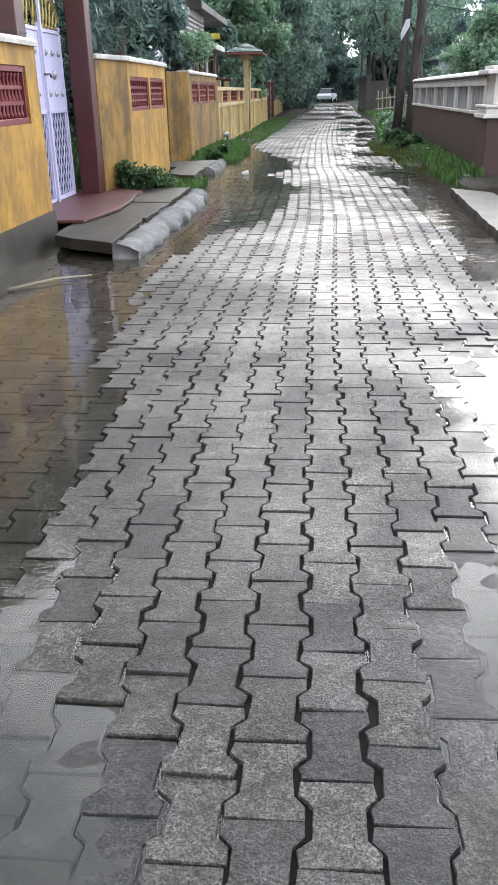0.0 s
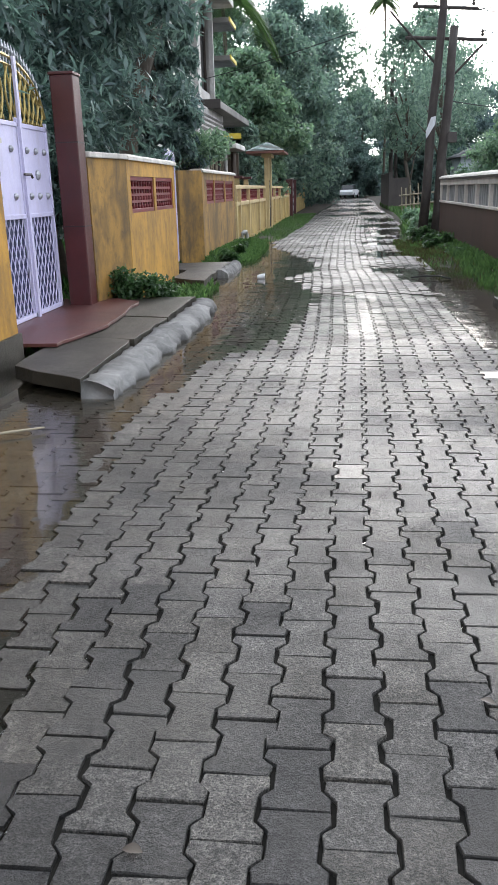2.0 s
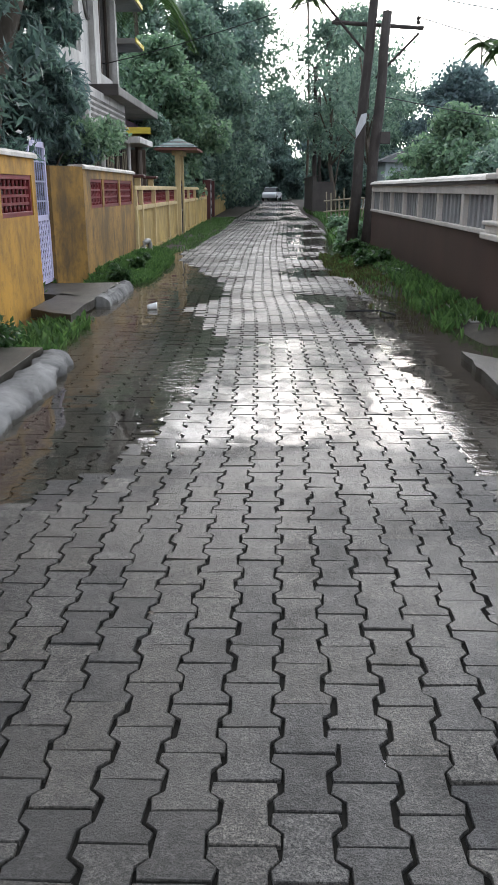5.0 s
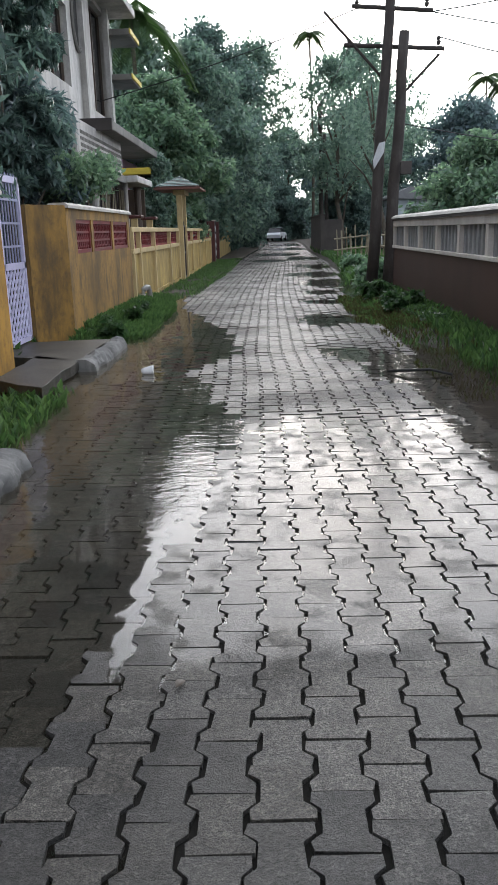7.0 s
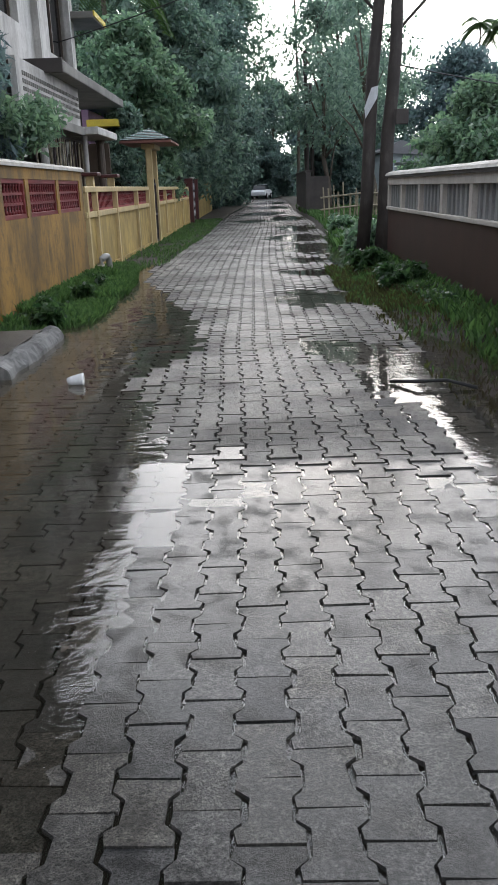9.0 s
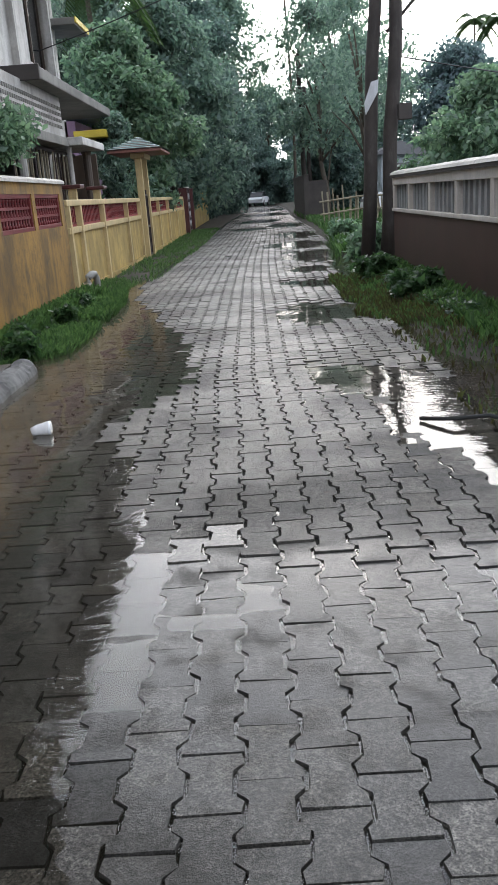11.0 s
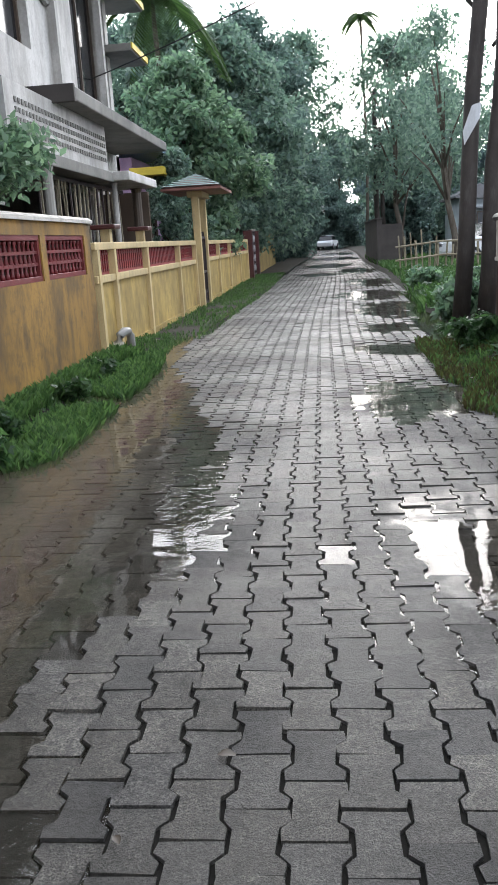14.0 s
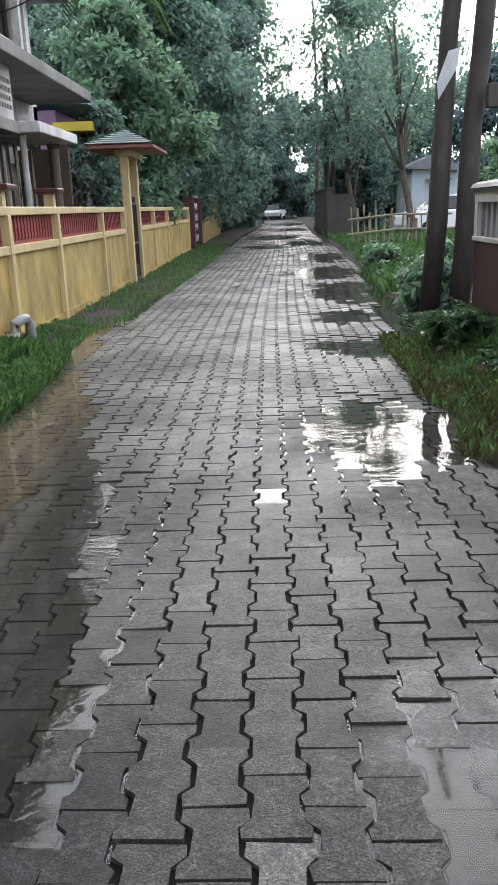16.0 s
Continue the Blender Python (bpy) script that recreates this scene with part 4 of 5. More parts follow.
def west_house():
    h = thing("two_storey_house", "weathered concrete house with balcony slabs and sunshades", "house", at=(0, 0, 0))
    x = -3.7
    holes = [(23.2, 28.6, 0.45, 2.38), (29.0, 30.4, 0.1, 2.2)]
    part("wall", solid_with_openings(22.0, 31.0, x - 0.25, x, -0.05, 3.3, holes), M_PLASTER, h)
    up = [(24.2, 25.9, 4.4, 6.0), (28.3, 30.2, 4.25, 6.8)]
    part("upper_wall", solid_with_openings(22.6, 30.45, x - 0.25, x, 3.45, 7.2, up), M_PLASTER, h, "peeling upper wall")
    part("end_wall", Geo().box(-11, x, 30.75, 31.0, -0.05, 7.2), M_PLASTER, h)
    part("end_wall", Geo().box(-11, x - 0.25, 22.0, 22.25, -0.05, 7.2), M_PLASTER, h)
    part("back_room", Geo().box(-11, -10.8, 22.25, 30.75, -0.05, 7.2), M_PLASTER_DARK, h)
    for ya, yb, za, zb in up:
        window_unit(h, x - 0.2, ya, yb, za, zb)
    part("door", Geo().box(x - 0.2, x - 0.15, 29.0, 30.4, 0.1, 2.2), M_FRAME, h, "dark timber door")
    part("floor_slab", Geo().box(-11, -2.55, 24.0, 30.6, 3.3, 3.48), M_PLASTER_DARK, h, "dark grey stained projecting floor slab", bevel=0.02)
    part("balcony_wall", Geo().box(-2.95, -2.85, 22.2, 26.6, 2.6, 3.3), M_PLASTER, h)
    part("slab_end", Geo().box(-11, -2.53, 23.93, 24.0, 3.27, 3.5), M_DARKTOP, h, "black strip across the floor slab's south end", bevel=0.012)
    for r in range(4):
        for k in range(34):
            yy = 22.5 + 0.12 * k
            part("screen_block", Geo().box(-2.852, -2.835, yy, yy + 0.06, 2.74 + 0.11 * r, 2.80 + 0.11 * r), M_PLASTER_DARK, h)
    part("sunshade", Geo().box(-3.7, -2.5, 26.6, 28.9, 2.45, 2.6), M_PLASTER, h, bevel=0.015)
    part("sunshade", Geo().box(-3.7, -2.75, 22.2, 26.5, 2.42, 2.58), M_PLASTER_DARK, h, bevel=0.015)
    part("roof_slab", Geo().box(-11, -3.0, 22.0, 31.0, 6.9, 7.1), M_PLASTER, h, bevel=0.02)
    for z in (5.3, 6.4):
        part("upper_sunshade", Geo().box(-4.6, -3.1, 30.45, 32.0, z, z + 0.15), M_PLASTER_DARK, h, bevel=0.015)
        part("shade_edge", Geo().box(-3.1, -3.07, 30.45, 32.0, z + 0.04, z + 0.16), M_YELLOWEDGE, h, "yellow painted edge")
    part("rain_pipe", Geo().tube([(x + 0.07, 23.0, 0.1), (x + 0.07, 23.0, 6.8)], 0.055, 10), M_PVC, h, "grey plastic rain pipe", smooth=True)
    ring = [(x + 0.02, 26.75 + 0.42 * math.cos(a), 5.9 + 0.62 * math.sin(a)) for a in [2 * math.pi * k / 20 for k in range(21)]]
    oval = part("oval_window", Geo().tube(ring, 0.05, 6, False), M_PLASTER_DARK, h, "oval window with a moulded surround")
    pane = Geo()
    pane.v = [(x + 0.012, p[1], p[2]) for p in ring[:-1]] + [(x + 0.002, p[1], p[2]) for p in ring[:-1]]
    pane.f = [tuple(range(20)), tuple(reversed(range(20, 40)))] + [(k, (k + 1) % 20, 20 + (k + 1) % 20, 20 + k) for k in range(20)]
    part("pane", pane, M_DARKGLASS, oval)
    for y, r in ((26.9, 0.05), (28.6, 0.09), (23.4, 0.07)):
        part("column", Geo().lathe(-2.85, y, [(r * 1.3, 0.0), (r * 1.3, 0.12), (r, 0.16), (r, 2.36), (r * 1.3, 2.44)], 12), M_FRAME if r > 0.08 else M_PLASTER, h, smooth=False)
    for y in (26.9, 29.9):
        part("corner_post", Geo().box(x, x + 0.14, y, y + 0.14, 3.48, 6.9), M_PLASTER, h)
    # Added dark panel: stands for the porch's gloom and hides the mauve house.
    part("porch_wall", Geo().box(x, -2.78, 29.3, 29.42, -0.05, 2.42), M_FRAME, h, "added dark panel for the shaded porch end")
    win_grille = part("window_grille", Geo().box(-3.1, -3.06, 23.6, 28.4, 0.5, 0.56).box(-3.1, -3.06, 23.6, 28.4, 2.34, 2.4), M_GATEDARK, h, "dark wooden porch grille")
    grng = random.Random(77)
    for k in range(30):
        yb = 23.7 + 0.155 * k
        part("bar", Geo().tube([(-3.08, yb, 0.55), (-3.08 + grng.uniform(-0.03, 0.03), yb + grng.uniform(-0.22, 0.22), 2.35)], grng.uniform(0.012, 0.022), 5), M_BAMBOO if k % 3 else M_GATEDARK, win_grille)
    return h


west_house()


def mauve_house():
    h = thing("mauve_house", "mauve house with yellow sunshade and blue roof", "house")
    part("wall", Geo().box(-9, -4.1, 34.0, 41.0, -0.05, 3.6), M_PURPLE, h)
    part("sunshade", Geo().box(-4.1, -3.2, 33.6, 37.6, 3.1, 3.3), M_YELLOWEDGE, h, "bright yellow sunshade", bevel=0.02)
    g = Geo()
    g.v = [(-9.2, 33.4, 4.4), (-3.2, 33.4, 3.62), (-3.2, 41.4, 3.62), (-9.2, 41.4, 4.4), (-9.2, 33.4, 4.5), (-3.2, 33.4, 3.72), (-3.2, 41.4, 3.72), (-9.2, 41.4, 4.5)]
    g.f = [(3, 2, 1, 0), (4, 5, 6, 7), (0, 1, 5, 4), (1, 2, 6, 5), (2, 3, 7, 6), (3, 0, 4, 7)]
    part("roof", g, M_ROOFBLUE, h)
    window_unit(h, -4.1, 35.0, 36.4, 1.0, 2.3)


mauve_house()


def blue_house():
    h = thing("small_house", "pale blue single-storey house under a sheet roof", "house", at=(9.0, 58, 0))
    part("wall", Geo().box(-0.9, 1.6, 0, 5, -0.05, 3.0), M_BLUEHOUSE, h)
    g = Geo()
    g.v = [(-1.2, -0.4, 2.95), (1.95, -0.4, 2.75), (1.95, 5.4, 2.75), (-1.2, 5.4, 2.95), (-1.2, -0.4, 3.05), (0.1, -0.4, 3.6), (1.95, -0.4, 2.85), (-1.2, 5.4, 3.05), (0.1, 5.4, 3.6), (1.95, 5.4, 2.85)]
    g.f = [(3, 2, 1, 0), (0, 1, 6, 5, 4), (2, 3, 7, 8, 9), (4, 5, 8, 7), (5, 6, 9, 8), (1, 2, 9, 6), (3, 0, 4, 7)]
    part("roof", g, M_SHEETROOF, h)
    w = part("window", Geo().box(0.0, 0.9, -0.05, 0.0, 1.3, 2.2), M_FRAME, h)
    part("pane", Geo().box(0.07, 0.83, -0.07, -0.05, 1.37, 2.13), M_DARKGLASS, w)
    part("awning", Geo().box(-0.2, 1.1, -0.4, 0, 2.35, 2.42), M_SHEETROOF, h)


blue_house()


# ---- poles, wires ----
def pole(name, base, top, r0, r1, label):
    p = thing(name, label, "utility pole", "utility poles", at=base)
    d = Vector(top) - Vector(base)
    pts = [d * (i / 7) + Vector((0.02 * math.sin(i * 1.7), 0.02 * math.cos(i * 2.1), 0)) for i in range(8)]
    pts[0].z -= 0.12
    part("shaft", Geo().tube(pts, [r0 + (r1 - r0) * i / 7 for i in range(8)], 10), M_POLE, p, smooth=True)
    return p


pole_a = pole("utility_pole", (2.62, 24.6, 0), (3.07, 24.9, 7.4), 0.125, 0.085, "leaning dark timber utility pole with cross arms")
pole_b = pole("utility_pole", (2.95, 24.5, 0), (3.25, 24.7, 5.0), 0.13, 0.10, "leaning dark timber utility pole, shorter, beside the first")
pole("utility_pole", (3.35, 52.0, 0), (3.3, 52.1, 7.6), 0.13, 0.1, "dark utility pole by the old wall far along the lane")
pole("utility_pole", (3.75, 53.0, 0), (3.6, 53.1, 6.2), 0.11, 0.09, "thinner dark utility pole beside the far one")
for z, a, b in ((5.45, -0.75, 0.85), (4.75, -0.9, 1.1)):
    arm = part("cross_arm", Geo().tube([(0.35 + a, 0.3, z + 0.08), (0.35 + b, 0.3, z - 0.05)], 0.045, 8), M_POLE, pole_a)
    for u in (a + 0.1, b - 0.12):
        part("insulator", Geo().lathe(0.35 + u, 0.3, [(0.03, z + 0.02), (0.05, z + 0.08), (0.025, z + 0.11), (0.05, z + 0.14), (0.02, z + 0.19)], 8), M_DARKTOP, arm)
part("stay_arm", Geo().tube([(0.3, 0.25, 4.1), (-0.95, 0.3, 5.45)], 0.028, 6), M_POLE, pole_a)
part("stay_arm", Geo().tube([(0.45, 0.25, 3.7), (1.35, 0.3, 4.6)], 0.028, 6), M_POLE, pole_a)
sheet_g = Geo()
sheet_g.v = [(0.02, -0.13, 2.42), (0.22, -0.15, 2.75), (0.24, -0.14, 2.95), (0.12, -0.13, 2.92), (0.0, -0.14, 2.6), (0.02, -0.11, 2.42), (0.22, -0.13, 2.75), (0.24, -0.12, 2.95), (0.12, -0.11, 2.92), (0.0, -0.12, 2.6)]
sheet_g.f = [(0, 1, 2, 3, 4), (9, 8, 7, 6, 5), (0, 5, 6, 1), (1, 6, 7, 2), (2, 7, 8, 3), (3, 8, 9, 4), (4, 9, 5, 0)]
part("tin_sheet", sheet_g, M_SHEET, pole_a, "pale torn tin sheet nailed to the pole")
part("meter_box", Geo().box(0.2, 0.42, -0.22, -0.08, 2.3, 2.55), M_DARKTOP, pole_b, bevel=0.01)


def wire(a, b, sag, r=0.012):
    pts = [Vector(a).lerp(Vector(b), i / 16) - Vector((0, 0, sag * 4 * (i / 16) * (1 - i / 16))) for i in range(17)]
    ob = part("overhead_wire", Geo().tube(pts, r, 5, False), M_WIRE)
    tagged(ob, "sagging black overhead cable", "cable", "overhead cables")


wire((2.32, 25.0, 5.5), (-9, 34, 4.6), 0.3)
wire((3.82, 25.0, 5.4), (14, 30, 5.6), 0.25)
wire((3.95, 24.9, 4.92), (16, 22, 4.2), 0.9)
wire((3.82, 25.0, 5.4), (14, 16, 6.2), 0.4)
wire((3.2, 24.65, 3.3), (16, 34, 3.0), 0.25)
wire((3.02, 24.88, 6.6), (2.5, 62, 7.5), 0.7)


def old_wall():
    w = thing("wall_east_2", "dark mouldy old wall beside the far lane", "wall", kind="structure", at=(2.98, 47, 0))
    part("wall", Geo().box(0, 0.2, 0, 9, -0.1, 1.9), M_DARKTOP, w)
    part("end_wall", Geo().box(0.2, 1.0, 0, 0.2, -0.1, 1.7), M_DARKTOP, w)
    part("coping", Geo().box(-0.04, 0.24, -0.04, 9, 1.9, 1.97), M_DARKTOP, w, bevel=0.01)


old_wall()


# ---- stick fence and car ----
def stick_fence():
    f = thing("stick_fence", "rough bamboo stick fence on the verge", "fence", at=(3.1, 38, 0))
    rng = random.Random(8)
    for k in range(17):
        x = 0.16 * k + rng.uniform(-0.05, 0.05)
        part("stake", Geo().tube([(x, 0.1 * rng.random(), -0.05), (x + rng.uniform(-0.1, 0.1), 0, 0.85 + rng.uniform(0, 0.55))], rng.uniform(0.022, 0.042), 6), M_BAMBOO, f)
    for z in (0.55, 0.95):
        part("rail", Geo().tube([(-0.2, -0.06, z - 0.05), (1.2, -0.05, z + 0.06), (2.7, -0.06, z + 0.02)], 0.032, 6), M_BAMBOO, f)


stick_fence()


def parked_car(x, y, turn, label):
    c = thing("parked_car", label, "car", "parked cars", at=(x, y, 0))
    c.rotation_euler = (0, 0, radians(turn))
    prof = [(-2.0, 0.35), (-2.05, 0.75), (-1.85, 0.95), (-1.1, 1.02), (1.3, 1.0), (1.95, 0.85), (2.05, 0.5), (2.0, 0.3)]
    g = Geo()
    for s in (-0.82, 0.82):
        g.v += [(px, s, pz) for px, pz in prof]
    n = len(prof)
    g.f = [tuple(range(n)), tuple(n + i for i in reversed(range(n)))] + [(i, i + n, (i + 1) % n + n, (i + 1) % n) for i in range(n)]
    part("body", g, M_CARWHITE, c, bevel=0.06)
    cab = [(-1.6, 1.0), (-1.2, 1.45), (0.3, 1.5), (1.05, 1.0)]
    g = Geo()
    for s, k in ((-0.74, 1), (0.74, 1)):
        g.v += [(px, s * (0.88 if pz > 1.2 else 1), pz) for px, pz in cab]
    g.f = [(0, 1, 2, 3), (7, 6, 5, 4), (0, 4, 5, 1), (1, 5, 6, 2), (2, 6, 7, 3), (3, 7, 4, 0)]
    part("cabin_glass", g, M_DARKGLASS, c, bevel=0.04)
    g = Geo().box(-1.2, 0.3, -0.64, 0.64, 1.48, 1.53)
    part("roof", g, M_CARWHITE, c, bevel=0.02)
    for px in (-1.25, 1.3):
        for s in (-0.8, 0.8):
            wh = part("wheel", Geo().tube([(px, s - 0.1, 0.31), (px, s + 0.1, 0.31)], 0.31, 16), M_TYRE, c)
            part("rim", Geo().tube([(px, s - 0.11, 0.31), (px, s + 0.11, 0.31)], 0.17, 12), M_STEEL, wh)
    for s in (-0.6, 0.6):
        part("headlight", Geo().box(1.93, 2.03, s - 0.16, s + 0.16, 0.66, 0.8), M_STEEL, c, bevel=0.02)
    return c


parked_car(7.6, 47, 200, "white hatchback parked behind the stick fence")
parked_car(1.45, 106, 78, "white car standing at the lane's far end")


# ---- trees ----
def tree(x, y, height, spread, seed, mat, leaf=0.16, per=260, clumps=34, low=0.35, label="broadleaf tree with dense green crown", trunk=0.16, lean=0.0, long=1.9):
    rng = random.Random(seed)
    t = thing("tree", label, "tree", at=(x, y, 0))
    g = Geo()
    top = Vector((lean, 0, height * 0.8))
    pts = [top * (i / 6) + Vector((rng.uniform(-1, 1), rng.uniform(-1, 1), 0)) * 0.12 * (i > 0) for i in range(7)]
    pts[0].z = -0.15
    g.tube(pts, [trunk * (1.25 if i == 0 else 1 - 0.12 * i) for i in range(7)], 8)
    cl = []
    for k in range(clumps * 3):
        u = rng.random()
        z = height * (low + (1 - low) * u)
        prof = math.sin(math.pi * min(1, 0.18 + 0.82 * u)) ** 0.7
        a = rng.uniform(0, 2 * math.pi)
        r = spread * prof * math.sqrt(rng.random())
        cl.append((lean * u + r * math.cos(a), r * math.sin(a), z, spread * rng.uniform(0.07, 0.21)))
    for k in range(10):
        c = cl[k * len(cl) // 10]
        i = min(5, max(1, int(c[2] / height * 5)))
        p, q = pts[i], Vector(c[:3])
        mid = p.lerp(q, 0.5) + Vector((0, 0, 0.12 * spread))
        g.tube([p, mid, q], [trunk * 0.42, trunk * 0.26, trunk * 0.08], 6)
    part("trunk", g, M_BARK, t, smooth=True)
    leaf_cloud("crown", mat, cl, per * 0.58, leaf * 0.74, t, seed, long=long)
    return t


def palm(x, y, height, seed, label, frond=1.6, n=12, r=0.09):
    rng = random.Random(seed)
    t = thing("palm_tree", label, "palm", "palms", at=(x, y, 0))
    part("trunk", Geo().tube([(0.1 * math.sin(i * 0.5), 0, height * i / 8 - 0.1 * (i == 0)) for i in range(9)], [r * (1 - 0.05 * i) for i in range(9)], 8), M_BARK, t, smooth=True)
    for k in range(n):
        a = 2 * math.pi * k / n + rng.uniform(-0.2, 0.2)
        up = rng.uniform(-0.25, 0.9)
        g = Geo()
        ax = Vector((math.cos(a), math.sin(a), 0))
        sd = Vector((-math.sin(a), math.cos(a), 0))
        org = Vector((0.1 * math.sin(4), 0, height))
        sp = [org + ax * frond * u + Vector((0, 0, frond * (up * u - 1.1 * u * u))) for u in [i / 9 for i in range(10)]]
        g.tube(sp, [0.02 * (1 - 0.08 * i) for i in range(10)], 4)
        for i in range(1, 10):
            for j in (0.0, 0.25, 0.5, 0.75):
                p = sp[i - 1].lerp(sp[i], j)
                for s in (-1, 1):
                    ln = frond * 0.30 * math.sin(math.pi * (0.15 + 0.8 * i / 10))
                    q = p + sd * s * ln + ax * ln * 0.5 - Vector((0, 0, ln * 0.7))
                    b = len(g.v)
                    wv = ax * 0.04 * frond / 1.6
                    g.v += [tuple(p - wv), tuple(p + wv), tuple(q)]
                    g.f.append((b, b + 1, b + 2))
        part("frond", g, M_PALM, t)
    return t


D, MI, LI, BL = M_LEAF_DARK, M_LEAF_MID, M_LEAF_LIGHT, M_LEAF_HAZE_BLUE
# behind the west walls, near to far
tree(-4.6, 11.5, 6.0, 2.0, 1, D, 0.06, 560, 40, 0.12, "dark leafy tree behind the compound wall", long=4.2)
tree(-3.75, 14.6, 6.2, 2.0, 2, D, 0.06, 560, 44, 0.12, "dark leafy tree behind the compound wall", long=4.2)
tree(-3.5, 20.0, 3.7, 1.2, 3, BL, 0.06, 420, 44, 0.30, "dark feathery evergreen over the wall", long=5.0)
tree(-3.9, 17.6, 10.4, 2.5, 46, D, 0.085, 620, 60, 0.46, "tall dark tree spreading over the stained wall", 0.2, 2.3, long=3.2)
tree(-2.98, 18.7, 6.2, 0.85, 49, D, 0.06, 520, 44, 0.29, "slim dark feathery tree over the stained wall", 0.09, long=4.2)
tree(-4.6, 20.2, 4.0, 1.4, 4, D, 0.08, 480, 34, 0.15, "dark shrub tree over the wall")
tree(-6.5, 8.0, 6.5, 2.4, 5, D, 0.065, 480, 40, 0.15, "dark leafy tree behind the gate", long=4.2)
tree(-3.1, 34.2, 3.6, 1.0, 48, MI, 0.1, 300, 30, 0.1, "leafy shrub tree beside the canopy", 0.06)
tree(-3.4, 38.5, 6.6, 2.1, 6, LI, 0.15, 380, 46, 0.16, "light green tree beside the mauve house")
tree(-2.9, 47.5, 9.5, 3.0, 7, MI, 0.17, 330, 54, 0.10, "tall green tree over the lane")
tree(-3.0, 58, 12.5, 4.0, 8, D, 0.19, 280, 56, 0.08, "tall dark green tree over the lane")
tree(-6.5, 52, 11.5, 4.0, 9, MI, 0.2, 420, 56, 0.12, "tall broadleaf tree behind the houses")
tree(-11, 62, 13, 5.0, 10, D, 0.24, 400, 50, 0.1, "tall dark broadleaf tree behind the houses")
tree(-2.6, 72, 10.5, 3.6, 11, D, 0.22, 420, 50, 0.04, "dark tree arching over the lane end")
# east side and the lane's end
tree(4.3, 50, 9.3, 2.6, 12, MI, 0.15, 130, 40, 0.34, "open branching tree with thin foliage", 0.14, -0.5)
tree(5.6, 43, 8.4, 2.3, 13, MI, 0.13, 60, 34, 0.46, "thinly leaved tree with pale limbs", 0.14, -0.9)
tree(-2.4, 67, 13.5, 4.4, 47, MI, 0.2, 150, 50, 0.3, "tall tree leaning over the lane", 0.2, 2.0)
tree(6.4, 64, 12.5, 3.8, 14, MI, 0.2, 120, 50, 0.12, "tall dark tree over the lane")
tree(8.5, 72, 11.0, 4.4, 15, D, 0.22, 380, 54, 0.08, "dense dark tree behind the small house")
# BL leaves carry the blue of distance in their colour.
tree(13.5, 62, 8.5, 4.2, 16, BL, 0.22, 380, 54, 0.06, "dense distant tree with haze tinted into its blue-green leaves")
tree(19, 58, 8.6, 4.4, 17, BL, 0.22, 380, 54, 0.06, "dense distant tree with haze tinted into its blue-green leaves")
tree(-3.4, 80, 6, 2.6, 41, D, 0.22, 420, 50, 0.0, "dark roadside thicket at the lane end")
tree(6.6, 82, 6, 2.6, 42, D, 0.22, 420, 50, 0.0, "dark roadside thicket at the lane end")
tree(4.9, 54, 4.0, 1.6, 43, D, 0.16, 360, 44, 0.0, "dark roadside shrub by the old wall")
tree(-2.9, 64, 4.5, 1.6, 44, D, 0.16, 360, 44, 0.0, "dark roadside shrub beyond the walls")
tree(1.2, 112, 7, 4.0, 45, D, 0.28, 420, 50, 0.0, "dark thicket closing the lane")
tree(3.2, 116, 13, 5.0, 18, D, 0.3, 380, 50, 0.03, "dark trees closing the lane end")
tree(-5.5, 96, 13, 5.5, 19, D, 0.3, 380, 50, 0.03, "dark trees closing the lane end")
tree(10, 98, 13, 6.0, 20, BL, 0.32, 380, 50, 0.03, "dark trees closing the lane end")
tree(5.8, 28.5, 3.2, 1.7, 21, LI, 0.10, 420, 40, 0.12, "bright green shrub behind the brown wall", 0.07)
tree(8.6, 29.5, 3.8, 2.3, 22, LI, 0.11, 420, 44, 0.12, "bright green shrub tree behind the brown wall", 0.08)
tree(6.6, 23.5, 2.7, 1.8, 23, MI, 0.10, 380, 40, 0.12, "leafy green shrub behind the brown wall", 0.07)
tree(5.7, 32, 2.2, 0.9, 24, LI, 0.10, 330, 30, 0.10, "bright green shrub on the verge", 0.06)
tree(-3.2, 20.5, 2.1, 0.7, 25, LI, 0.07, 200, 20, 0.5, "leafy creeper bush hanging over the wall", 0.04)
palm(3.1, 57, 12.0, 1, "slender areca palm above the trees", 1.05, 20)
palm(16.5, 70, 11.5, 2, "areca palm in the distance", 1.8, 12)
palm(17.9, 69, 11.3, 5, "areca palm in the distance beside another", 1.8, 14)
palm(19.5, 68, 10.5, 3, "areca palm in the distance, lower", 1.8, 12)
palm(-5.2, 45, 10.6, 4, "coconut palm with drooping fronds", 2.8, 16, 0.14)


